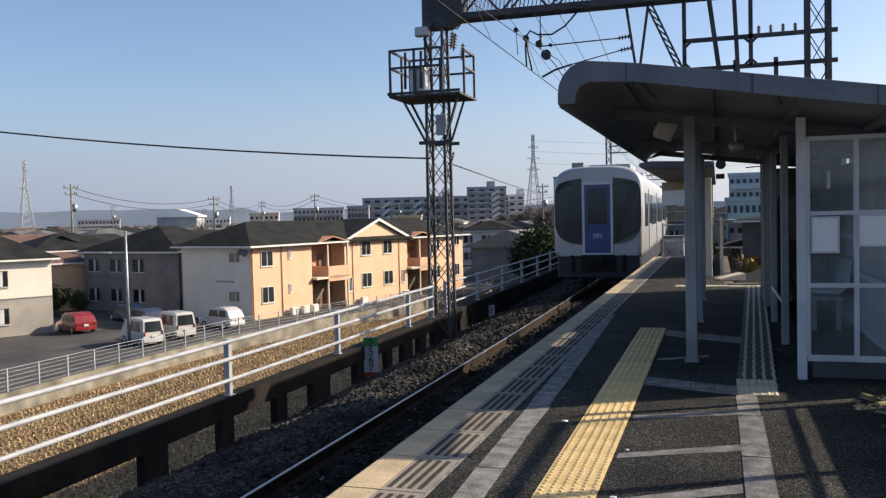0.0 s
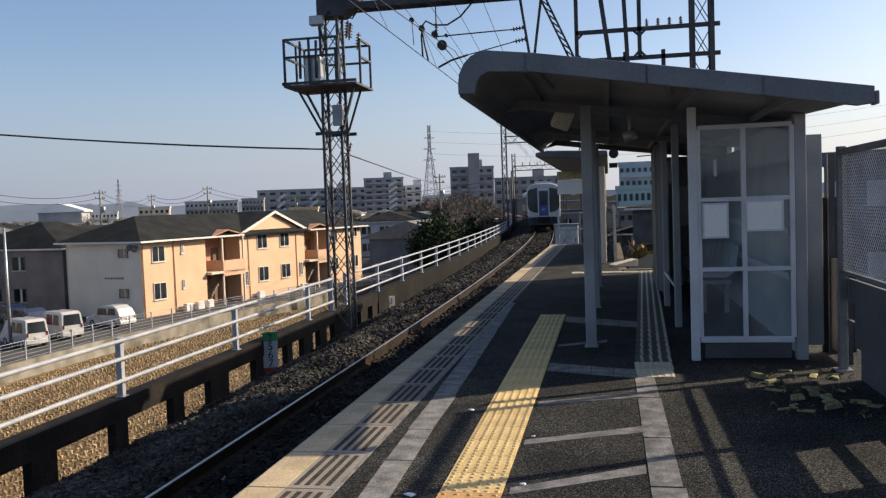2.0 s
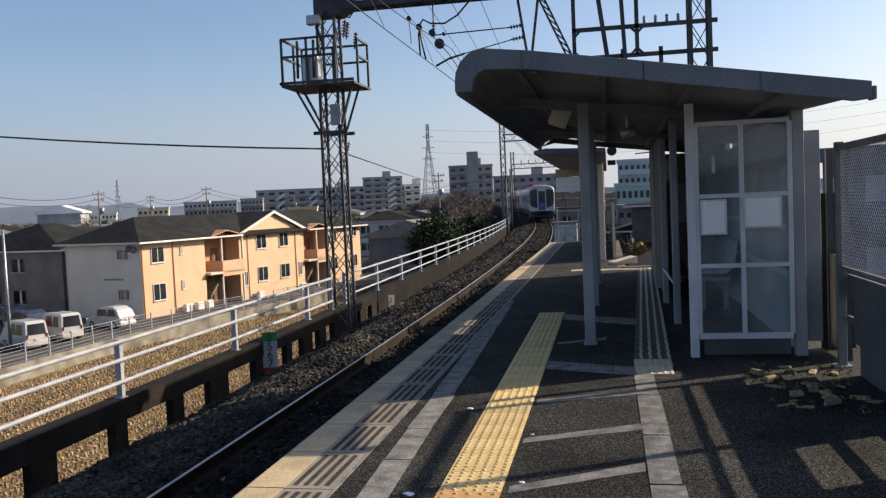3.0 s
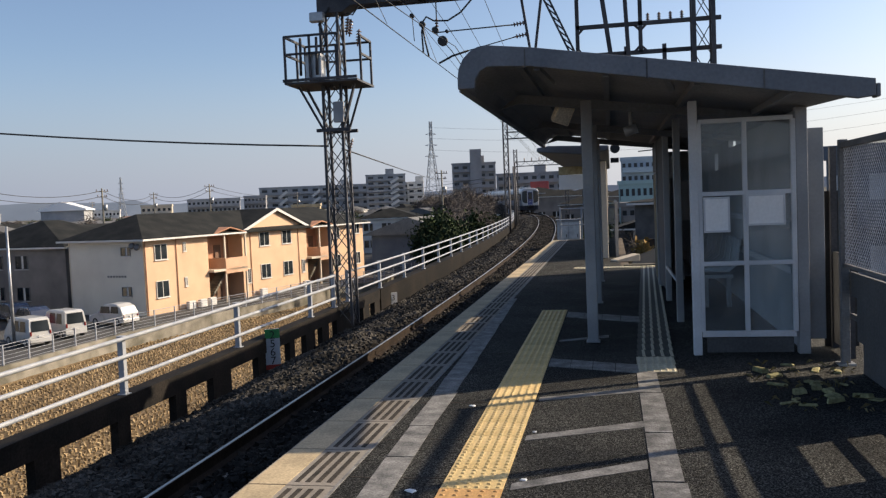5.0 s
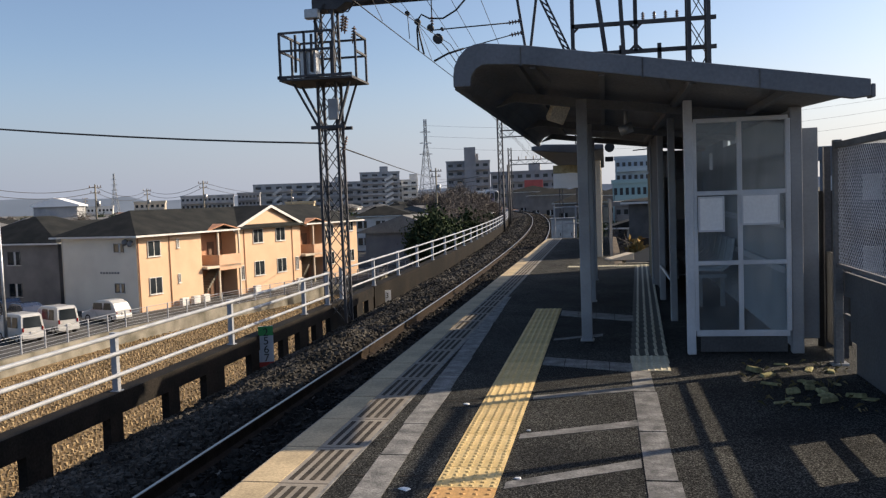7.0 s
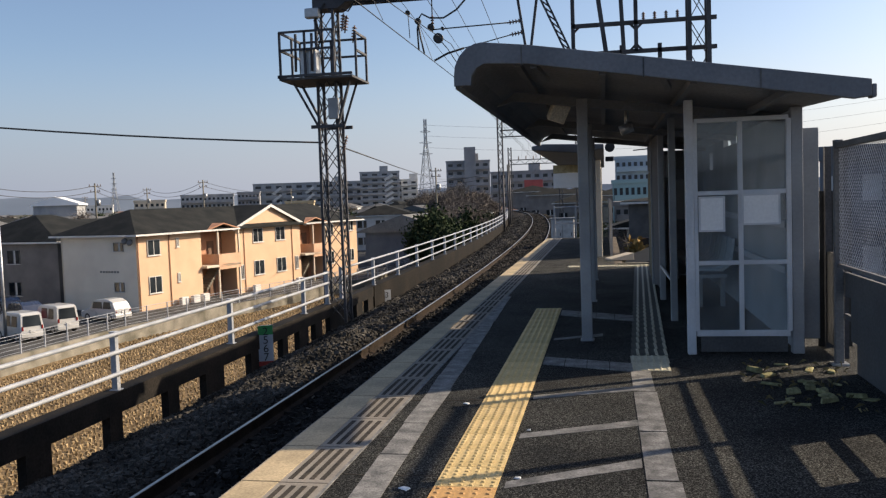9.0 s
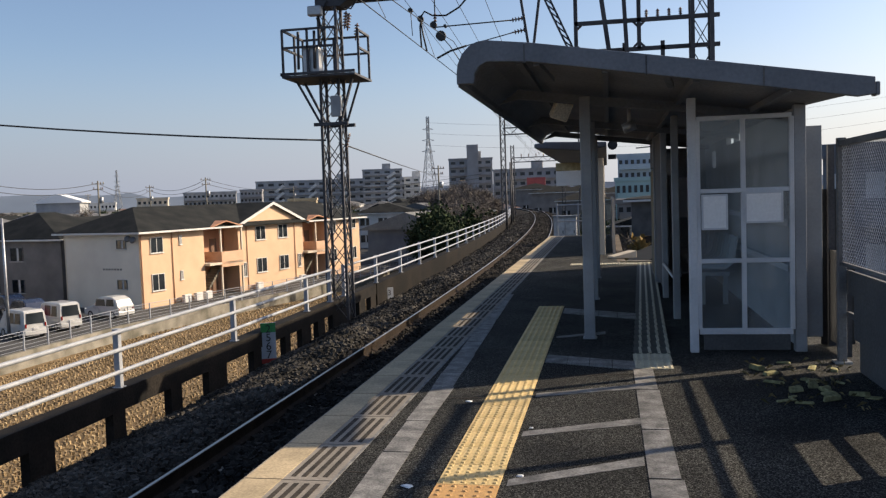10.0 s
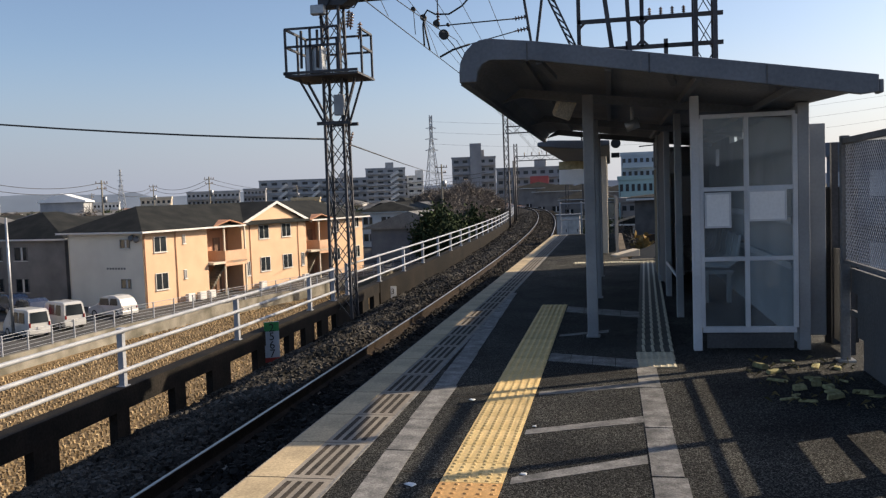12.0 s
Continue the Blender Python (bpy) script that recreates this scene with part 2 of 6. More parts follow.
def track_x(y):
    """The track's centre line, which bends away gently and then more sharply."""
    y = max(y, 0.0)
    c = min(y, 150.0)
    x = -3.22 - 0.00058 * max(0.0, c - 12) ** 2 - 0.0012 * max(0.0, c - 110) ** 2
    return x - 0.256 * max(0.0, y - 150)


def track_yaw(y):
    return math.degrees(math.atan2(-(track_x(y + 1) - track_x(y - 1)), 2.0))


def parapet_x(y):
    return track_x(y) - 3.45


def along(y0, y1, step):
    n = max(1, round((y1 - y0) / step))
    return [y0 + (y1 - y0) * i / n for i in range(n + 1)]


def ribbon(name, profile, ys, line, material, parent=None, smooth=False, caps=True):
    """A profile of (offset, z) swept along a plan line."""
    bm = bmesh.new()
    loft(bm, [[(line(y) + o, y, z) for o, z in profile] for y in ys], caps=caps, smooth=smooth)
    return part(name, bm, material, parent)


# ground: one sheet to the horizon
bm = bmesh.new()
n = 60
gv = [[bm.verts.new((-4500 + 9000 * i / n, -4500 + 9000 * j / n, GROUND - 0.9)) for j in range(n + 1)] for i in range(n + 1)]
for i in range(n):
    for j in range(n):
        bm.faces.new((gv[i][j], gv[i + 1][j], gv[i + 1][j + 1], gv[i][j + 1]))
ground = tagged(part("ground", bm, PLAIN), "flat brown and grey plain of a small town", "ground", kind="structure")

# the level of yards and streets beside the field
WALL_LINE = ((-31.4, -40), (-31.4, 20), (-31.6, 40), (-31.2, 52), (-29.0, 62), (-25.5, 76), (-21.5, 92), (-18.0, 112), (-20, 150))


def wall_x(y):
    for (xa, ya), (xb, yb) in zip(WALL_LINE, WALL_LINE[1:]):
        if y <= yb:
            return xa + (xb - xa) * (y - ya) / (yb - ya)
    return WALL_LINE[-1][0]


ys = along(-40, 150, 4)
ribbon("road", ((-260, GROUND - 0.6), (-260, GROUND), (-0.3, GROUND), (-0.3, GROUND - 0.6)), ys, wall_x, ROADTOP)
tagged(bpy.data.objects["road"], "grey asphalt car park and lane behind the field wall", "road", kind="structure")
retaining = ribbon("retaining_wall", ((-0.3, GROUND - 1.2), (-0.3, GROUND + 0.35), (0, GROUND + 0.35), (0, GROUND - 1.2)), ys, wall_x, CONCRETE)
tagged(retaining, "low pale concrete retaining wall along the paddy", "wall", kind="structure")

# harvested paddy between the wall and the viaduct
bm = bmesh.new()
rows = along(-40, 150, 5)
fv = [[bm.verts.new((wall_x(y) + (parapet_x(y) + 1.5 - wall_x(y)) * k / 8, y, GROUND - 0.62 + 0.04 * math.sin(3.1 * k + y))) for k in range(9)] for y in rows]
for a, b in zip(fv, fv[1:]):
    for k in range(8):
        bm.faces.new((a[k], a[k + 1], b[k + 1], b[k]))
field = tagged(part("paddy_field", bm, FIELD), "harvested golden rice paddy of dry stubble rows", "field", kind="structure")

# viaduct deck under the track and the platform
ys = along(-25, 130, 2.5) + along(132.5, 420, 8)
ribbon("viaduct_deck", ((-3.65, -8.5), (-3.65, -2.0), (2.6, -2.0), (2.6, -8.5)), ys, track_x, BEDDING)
tagged(bpy.data.objects["viaduct_deck"], "dark brown deck and side of the raised railway", "viaduct", kind="structure")

# ballast: bed, then single stones
BED = ((-3.3, -2.0), (-3.3, -1.8), (-2.9, -1.66), (-2.4, -1.5), (-1.95, -1.36), (-1.5, -1.25), (-1.1, -1.22), (0.0, -1.22), (1.35, -1.22), (1.42, -1.95))


def bed_z(o, y):
    """The bed's height across and along the track, with lumps and one fresh heap beside the rail."""
    for (oa, za), (ob_, zb) in zip(BED[1:], BED[2:]):
        if oa <= o <= ob_:
            z = za + (zb - za) * (o - oa) / (ob_ - oa)
            break
    else:
        z = -1.22
    heap = 0.15 * math.exp(-((y - 15.4) / 1.3) ** 2 - ((o + 1.75) / 0.5) ** 2)
    return z + noise.noise((o * 1.7, y * 0.55, 3.1)) * (0.07 if o < -1.0 else 0.03) + heap


bm = bmesh.new()
rings = [[(track_x(y) + o, y, bed_z(o, y) if 0 < i < len(BED) - 1 else z) for i, (o, z) in enumerate(BED)] for y in along(-10, 150, 0.6)]
rings += [[(track_x(y) + o, y, z) for o, z in BED] for y in along(154, 420, 6)]
loft(bm, rings)
ballast_bed = tagged(part("ballast_bed", bm, BEDDING), "brown bed of crushed stone under the rails", "ballast", kind="structure")


rng = random.Random(4)
cube8 = [(-1, -1, -1), (1, -1, -1), (1, 1, -1), (-1, 1, -1), (-1, -1, 1), (1, -1, 1), (1, 1, 1), (-1, 1, 1)]
cubef = ((3, 2, 1, 0), (4, 5, 6, 7), (0, 1, 5, 4), (1, 2, 6, 5), (2, 3, 7, 6), (3, 0, 4, 7))
heaps = {False: ([], []), True: ([], [])}
for i in range(66000):
    y = 4 + 106 * rng.random() ** 2.2
    o = rng.uniform(-3.28, 1.35)
    if abs(abs(o) - 0.7175) < 0.09:
        continue
    r = rng.uniform(0.015, 0.032) * (1 + 0.02 * y)
    e = Euler((rng.uniform(0, 6), rng.uniform(0, 6), rng.uniform(0, 6))).to_matrix()
    c = Vector((track_x(y) + o, y, bed_z(o, y) + r * 0.25))
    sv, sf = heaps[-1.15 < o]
    b = len(sv)
    for p in cube8:
        sv.append(c + e @ Vector([r * k * rng.uniform(0.55, 1.15) for k in p]))
    sf += [[b + k for k in f] for f in cubef]
tagged(new("ballast_stones", mesh_from("ballast_stones", *heaps[False], BALLAST)), "loose brown-grey crushed stones heaped beside the rails", "gravel", kind="stuff")
tagged(new("track_stones", mesh_from("track_stones", *heaps[True], SHADESTONE)), "crushed stones between and under the rails, shade put into their colour", "gravel", kind="stuff")

# rails with foot, web and polished head
track = thing("railway_track", "single track of steel rails on concrete sleepers", "railway track", kind="structure")
ys = along(-12, 130, 2.0) + along(134, 420, 4)
for side in (-0.7175, 0.7175):
    ribbon("rail", tuple((side + a, RAIL_Z + b) for a, b in ((-0.07, -0.16), (0.07, -0.16), (0.07, -0.145), (0.012, -0.12), (0.012, -0.045), (0.031, -0.035), (0.031, -0.004), (-0.031, -0.004), (-0.031, -0.035), (-0.012, -0.045), (-0.012, -0.12), (-0.07, -0.145))), ys, track_x, RAILSIDE, track)
    ribbon("rail_head", tuple((side + a, RAIL_Z + b) for a, b in ((-0.012, -0.006), (0.024, -0.006), (0.021, 0.001), (-0.009, 0.001))), ys, track_x, RAILTOP, track)
me = None
y = 4.0
while y < 128:
    if me is None:
        bm = bmesh.new()
        loft(bm, [[(x, -0.12, -0.14), (x, 0.12, -0.14), (x, 0.09, h), (x, -0.09, h)] for x, h in ((-1.0, 0.0), (-0.45, 0.0), (-0.3, -0.04), (0.3, -0.04), (0.45, 0.0), (1.0, 0.0))])
        ob = part("sleeper", bm, SLEEPER, track)
        me = ob.data
        ob.matrix_basis = pose(track_x(y), y, RAIL_Z - 0.165, 0, 0, track_yaw(y))
    else:
        share("sleeper", me, pose(track_x(y), y, RAIL_Z - 0.165, 0, 0, track_yaw(y)), track)
    y += 0.62

# ---- parapet: tarred beam on stub posts, then a concrete wall ----
parapet = thing("parapet", "dark tarred edge beam on stub posts, turning into a concrete wall", "parapet", kind="structure")
ribbon("edge_beam", ((-0.16, -1.42), (0.1, -1.42), (0.1, -1.13), (-0.16, -1.13)), along(-12, 24.2, 2.0), parapet_x, DARKBEAM, parapet)
for y0, y1 in ((-2.20, -1.70), (0.20, 0.70), (2.50, 3.00), (4.60, 5.10), (6.60, 7.00), (8.7, 9.17), (10.42, 10.73), (12.0, 12.34), (13.27, 13.97), (15.15, 15.98), (16.8, 17.1), (17.8, 18.4), (18.90, 19.40), (20.00, 21.90), (22.40, 23.00), (23.60, 24.20)):
    ribbon("stub_post", ((-0.04, -2.0), (0.08, -2.0), (0.08, -1.42), (-0.04, -1.42)), (y0, y1), parapet_x, DARKBEAM, parapet)
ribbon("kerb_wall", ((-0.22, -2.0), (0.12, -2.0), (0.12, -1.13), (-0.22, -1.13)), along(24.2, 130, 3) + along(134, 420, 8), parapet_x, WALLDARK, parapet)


def railing(name, ys, label, base=-1.13, height=0.8, x_of=parapet_x, r=0.03, levels=(0.23, 0.53, 0.78)):
    fence = thing(name, label, "railing", group="trackside railing")
    for y in ys:
        bm = bmesh.new()
        x = x_of(y)
        box(bm, (x - 0.042, y - 0.042, base), (x + 0.042, y + 0.042, base + height))
        box(bm, (x - 0.07, y - 0.07, base), (x + 0.07, y + 0.07, base + 0.012))
        box(bm, (x - 0.05, y - 0.05, base + height), (x + 0.05, y + 0.05, base + height + 0.012))
        part("post", bm, WHITEPIPE, fence, bevel=0.005)
    for lev in levels:
        bm = bmesh.new()
        cable(bm, [(x_of(y) + 0.06, y, base + lev) for y in ys], r, 8)
        part("rail", bm, WHITEPIPE, fence)
    return fence


railing("railing", (-9.5, -5.9, -2.2, 1.5, 5.2, 10.75, 14.5, 18.4, 20.1), "white painted pipe railing with three rails on the parapet")
railing("railing", [21.3, 24.6] + [27.9 + 3.3 * i for i in range(32)], "long white pipe railing curving along the parapet wall")

# ---- platform ----
PX1, PY0, PY1 = 2.2, -14.0, 27.0


def edge(y):
    return PLATFORM_EDGE


bm = bmesh.new()
box(bm, (-1.33, PY0, -0.6), (2.32, 16.3, 0.0))
box(bm, (-1.33, 16.3, -0.6), (0.15, PY1, 0.0))
platform = tagged(part("platform", bm, ASPHALT), "worn grey asphalt station platform", "platform", kind="structure")
bm = bmesh.new()
box(bm, (-1.66, PY0, -8.5), (1.6, 16.2, -0.604))
box(bm, (-1.66, 16.2, -8.5), (0.1, PY1 - 0.1, -0.604))
box(bm, (-1.66, PY0, -0.604), (-1.334, PY1 - 0.1, -0.12))
tagged(part("platform_base", bm, OLDCON), "stained concrete base of the platform", "platform", kind="structure")

# coping slabs with their anti-slip slots
coping = thing("platform_coping", "pale concrete coping slabs with dark slots and a yellowed edge", "platform edge", kind="structure")
plain_bm, slot_bm = bmesh.new(), bmesh.new()
box(plain_bm, (-0.45, 0.005, -0.115), (-0.0, 0.595, 0.004))
plain = part("coping_slab", plain_bm, COPING, coping, bevel=0.004)
slab_mesh = plain.data
plain.matrix_basis = pose(-1.335, PY0 - 0.1, 0)
# dark bars stand for the slots, their inner shade and grime in the colour
for k in range(4):
    box(slot_bm, (-0.222 + 0.054 * k, 0.05, -0.002), (-0.196 + 0.054 * k, 0.55, 0.006))
slot = part("slot", slot_bm, SLOT, plain)
band_bm = bmesh.new()
box(band_bm, (-0.44, 0.006, -0.02), (-0.25, 0.594, 0.0065))
band = part("edge_band", band_bm, EDGEPAINT, plain)
y = PY0 + 0.5
while y < PY1 - 0.3:
    s = share("coping_slab", slab_mesh, pose(-1.335, y, 0), coping)
    share("slot", slot.data, Matrix.Identity(4), s)
    share("edge_band", band.data, Matrix.Identity(4), s)
    y += 0.6
bm = bmesh.new()
box(bm, (-1.335, PY0, -0.002), (-1.318, PY1, 0.005))
part("white_edge_line", bm, LINE, coping)

# painted white lines, worn and uneven
marks = thing("platform_markings", "worn white painted lines on the asphalt", "floor marking", kind="structure")
y = -4.0
k = 0
while y < 11.5:
    ln_ = (0.62, 0.9, 0.48, 0.75)[k % 4]
    xl = -1.055 - 0.03 * max(-3, y - 4.35)
    bm = bmesh.new()
    j = [0.012 * noise.noise((y, i * 2.3, 1.7)) for i in range(4)]
    loft(bm, [[(max(xl - 0.15, -1.31) + j[0], y, 0.001), (xl + j[1], y, 0.001), (xl + j[1], y, 0.004), (max(xl - 0.15, -1.31) + j[0], y, 0.004)], [(max(xl - 0.15, -1.31) + j[2] - 0.02, y + ln_, 0.001), (xl + j[3] - 0.02, y + ln_, 0.001), (xl + j[3] - 0.02, y + ln_, 0.004), (max(xl - 0.15, -1.31) + j[2] - 0.02, y + ln_, 0.004)]])
    part("line_patch", bm, LINE, marks)
    y += ln_ + 0.012
    k += 1
for y0, y1, x0, x1 in ((5.72, 6.0, -0.5, 0.17), (4.78, 5.1, -0.5, 0.17), (3.95, 4.33, -0.49, 0.15), (3.1, 3.45, -0.49, 0.14), (8.05, 8.3, -0.5, -0.05)):
    bm = bmesh.new()
    loft(bm, [[(x, y0 + (y1 - y0) * (x - x0) / (x1 - x0) - w, 0.001), (x, y0 + (y1 - y0) * (x - x0) / (x1 - x0) + w, 0.001), (x, y0 + (y1 - y0) * (x - x0) / (x1 - x0) + w, 0.0035), (x, y0 + (y1 - y0) * (x - x0) / (x1 - x0) - w, 0.0035)] for x, w in ((x0, 0.05), ((x0 + x1) / 2, 0.058), (x1, 0.07))])
    part("bar_line", bm, LINE, marks)
for y0, y1 in ((1.5, 2.8), (2.82, 4.05), (4.07, 4.9), (4.92, 5.9), (5.92, 6.6)):
    bm = bmesh.new()
    box(bm, (0.16, y0, 0.001), (0.31 + 0.012 * math.sin(7 * y0), y1, 0.0045))
    part("side_line", bm, LINE, marks)

# cracks across the asphalt and a few scraps on it
cracks = thing("asphalt_cracks", "thin dark cracks and joints in the platform asphalt", "crack", kind="structure")
rng = random.Random(31)
for y0, x0, x1, drift in ((4.05, -1.3, -0.83, 0.0), (4.72, -1.3, -0.85, 0.02), (5.6, -1.3, -0.84, 0.03), (6.35, -0.5, 0.45, 0.08), (7.4, -1.3, -0.85, 0.04), (3.75, 0.33, 1.6, -0.1)):
    bm = bmesh.new()
    pts = [(x0 + (x1 - x0) * k / 9, y0 + drift * k / 9 + rng.gauss(0, 0.008)) for k in range(10)]
    loft(bm, [[(x, y - 0.006, 0.0005), (x, y + 0.006, 0.0005), (x, y + 0.005, 0.0022), (x, y - 0.005, 0.0022)] for x, y in pts])
    part("crack", bm, SLOT, cracks)
for x, y, w in ((-0.92, 5.52, 0.022), (-0.95, 3.86, 0.03), (-0.46, 4.9, 0.012), (-0.44, 4.05, 0.018)):
    sc = thing("paper_scrap", "small crumpled white paper scrap on the asphalt", "litter", pose(x, y, 0.003, 0, 0, 40 * x), "litter")
    bm = bmesh.new()
    loft(bm, [[(-w, -w * 0.6, 0), (w, -w * 0.5, 0), (w * 0.8, w * 0.6, 0), (-w * 0.9, w * 0.5, 0)], [(-w * 0.7, -w * 0.5, 0.006), (w * 0.8, -w * 0.3, 0.004), (w * 0.6, w * 0.5, 0.007), (-w * 0.7, w * 0.4, 0.004)]])
    part("scrap", bm, PAPER, sc)

# tactile blocks with raised dots, and bar blocks
def tactile(name, size, dots, material, bars=False):
    bm = bmesh.new()
    box(bm, (0.002, 0.002, -0.004), (size - 0.002, size - 0.002, 0.006))
    pitch = size / dots
    for i in range(dots):
        if bars:
            if i % 2 == 0:
                continue
            box(bm, (pitch * (i + 0.2), 0.02, 0.006), (pitch * (i + 0.8), size - 0.02, 0.014))
            continue
        for j in range(dots):
            cx, cy = pitch * (i + 0.5), pitch * (j + 0.5)
            rings = [[bm.verts.new((cx + r * math.cos(1.0472 * a), cy + r * math.sin(1.0472 * a), z)) for a in range(6)] for r, z in ((0.014, 0.006), (0.008, 0.012))]
            for a in range(6):
                bm.faces.new((rings[0][a], rings[0][(a + 1) % 6], rings[1][(a + 1) % 6], rings[1][a]))
            bm.faces.new(rings[1])
    me = bpy.data.meshes.new(name)
    bm.to_mesh(me)
    bm.free()
    me.materials.append(material)
    if bars:
        me.materials.append(DARKBASE)
        for f in list(me.polygons)[:6]:
            f.material_index = 1
    return me


DOTS, DOTS_O, DOTS_D, BARS = tactile("tactile_block", 0.3, 6, YELLOW), tactile("tactile_block", 0.3, 5, ORANGE), tactile("tactile_block", 0.3, 6, DUSTGLINT), tactile("bar_block", 0.3, 8, DUSTGLINT, True)
strip = thing("tactile_paving", "yellow tactile paving strip of dotted blocks", "tactile paving", kind="structure")
y = 3.9
while y < 10.2:
    share("tactile_block", DOTS, pose(-0.82 - 0.002 * (y - 4), y, 0), strip)
    y += 0.302
for i in range(6):
    share("tactile_block", DOTS_O, pose(-0.82, 3.6 - 0.302 * i, 0), strip)
guide = thing("tactile_paving", "dusty yellow guide strip of barred blocks, sky glint in its colour", "tactile paving", kind="structure")
y = 6.6
while y < 16.0:
    share("bar_block" if y > 7.0 else "tactile_block", BARS if y > 7.0 else DOTS_D, pose(0.16 + 0.0365 * (y - 6.6), y, 0), guide)
    y += 0.302
# narrow cross strips of dusty plates that join the two pavings
for xa, ya, xb, yb, half in ((-0.52, 7.00, 0.18, 6.72, 0.151), (-0.52, 9.86, 0.27, 9.36, 0.200)):
    for k in range(4):
        f, g = k / 4 + 0.004, (k + 1) / 4 - 0.004
        bm = bmesh.new()
        loft(bm, [[(xa + (xb - xa) * q, ya + (yb - ya) * q + e, z) for e, z in ((-half, 0.0), (half, 0.0), (half - 0.004, 0.009), (-half + 0.004, 0.009))] for q in (f, g)])
        part("cross_plate", bm, LINE, guide)
for i in range(5):
    share("tactile_block", DOTS_D, pose(0.5 - 0.302 * i, 16.0, 0), guide)

# ---- waiting shelter on the platform ----
def shelter():
    sh = thing("waiting_shelter", "grey steel platform shelter with a rounded eave and glazed front", "shelter")
    Y0, Y1 = 6.2, 14.3
    slope = -0.158

    def roof_z(x):
        return 2.42 + slope * (x + 0.65)

    # outer skin: rounded at the track side, then straight down to the back, where a short wing overhangs
    outer = [(-1.049, 2.147), (-1.049, 2.225)] + [(-0.841 - 0.208 * math.cos(a), 2.225 + 0.225 * math.sin(a)) for a in (0.3, 0.65, 1.0, 1.3, 1.571)]
    outer += [(-0.52, roof_z(-0.6)), (1.752, roof_z(1.752)), (1.752, roof_z(1.752) - 0.113)]
    inner = [(1.65, roof_z(1.65) - 0.14), (-0.52, 2.277), (-0.8, 2.295)] + [(-0.815 - 0.113 * math.cos(a), 2.165 + 0.13 * math.sin(a)) for a in (1.4, 0.9, 0.4)] + [(-0.928, 2.147)]
    bm = bmesh.new()
    loft(bm, [[(x, y, z) for x, z in outer + inner] for y in (Y0, Y0 + 0.06)])
    part("fascia", bm, ROOFGREY, sh, "grey painted fascia with rounded corner", bevel=0.006)
    bm = bmesh.new()

    def shell(xr):
        return [(x, z - 0.012) for x, z in outer[:-2]] + [(xr, roof_z(xr) - 0.012), (xr, roof_z(xr) - 0.09), (-0.52, 2.312), (-0.82, 2.321), (-0.955, 2.279), (-1.014, 2.2), (-1.014, 2.156)]

    loft(bm, [[(x, y, z) for x, z in shell(xr)] for y, xr in ((Y0 + 0.062, 1.72), (Y0 + 0.6, 1.65), (Y0 + 1.2, 1.58), (Y1, 1.58))])
    part("roof", bm, ROOFDARK, sh, "dark lined sheet roof")
    bm = bmesh.new()
    box(bm, (1.754, Y0 + 0.01, 1.92), (1.785, Y0 + 0.12, 2.01))
    part("gutter", bm, ROOFGREY, sh, "small gutter end", bevel=0.008)
    for x in (-0.56, 0.28, 1.05):
        bm = bmesh.new()
        box(bm, (x - 0.004, Y0 - 0.004, roof_z(x) - 0.135), (x + 0.006, Y0 - 0.001, roof_z(x) - 0.004))
        part("fascia_joint", bm, PANELDARK, sh)
    for y in (8.0, 10.9, 13.6):
        prof = ((-0.96, 2.17), (-0.78, 2.29), (1.55, roof_z(1.55) - 0.1), (1.55, roof_z(1.55) - 0.16), (-0.2, 2.13), (-0.78, 2.21))
        bm = bmesh.new()
        loft(bm, [[(x, y + d, z) for x, z in prof] for d in (-0.042, 0.042)])
        part("roof_beam", bm, ROOFGREY, sh)
        bm = bmesh.new()
        box(bm, (-0.236, y - 0.05, 0.0), (-0.138, y + 0.05, 2.2))
        box(bm, (-0.25, y - 0.065, 0.0), (-0.124, y + 0.065, 0.015))
        part("post", bm, POSTGREY, sh, bevel=0.008)
    for x in (-0.6, 0.0, 0.62, 1.25):
        bm = bmesh.new()
        z = roof_z(x) - 0.14
        box(bm, (x - 0.022, Y0 + 0.07, z), (x + 0.022, Y1 - 0.1, z + 0.05))
        part("purlin", bm, ROOFGREY, sh)
    for x, z0 in ((-0.48, 2.29), (0.4, 2.195), (1.09, 2.12)):
        bm = bmesh.new()
        beam(bm, (x, Y0 + 0.06, z0 - 0.02), (x + 0.08, Y0 + 0.5, z0 - 0.085), 0.045, 0.035)
        part("bracket", bm, ROOFGREY, sh)
    bm = bmesh.new()
    tube(bm, (0.22, 8.7, roof_z(0.22) - 0.3), (0.22, 8.7, roof_z(0.22) - 0.09), 0.02, 6)
    tube(bm, (0.16, 8.7, roof_z(0.22) - 0.34), (0.28, 8.7, roof_z(0.22) - 0.3), 0.05, 10)
    part("camera_mount", bm, GALV, sh, "small hanging camera mount")
    # waiting room: posts, glazed front, back wall of boards
    for x, y, h, w in ((0.675, 7.31, 2.07, 0.068), (1.507, 7.36, 1.98, 0.09), (0.68, 9.2, 2.09, 0.07), (0.68, 11.0, 2.09, 0.07), (0.68, 12.8, 2.09, 0.07)):
        bm = bmesh.new()
        box(bm, (x - w / 2, y - w / 2, 0), (x + w / 2, y + w / 2, h))
        part("corner_post", bm, FRAMEWHITE if x < 0.678 else POSTGREY, sh, bevel=0.006)
    front = new("front_screen")
    front.parent = sh
    xs, zs = (0.72, 1.07, 1.438), (0.172, 0.748, 1.315, 1.9)
    for i, z in enumerate(zs):
        bm = bmesh.new()
        h = 0.035 if i else 0.05
        box(bm, (0.715, 7.29, z - h / 2), (1.44, 7.33, z + h / 2))
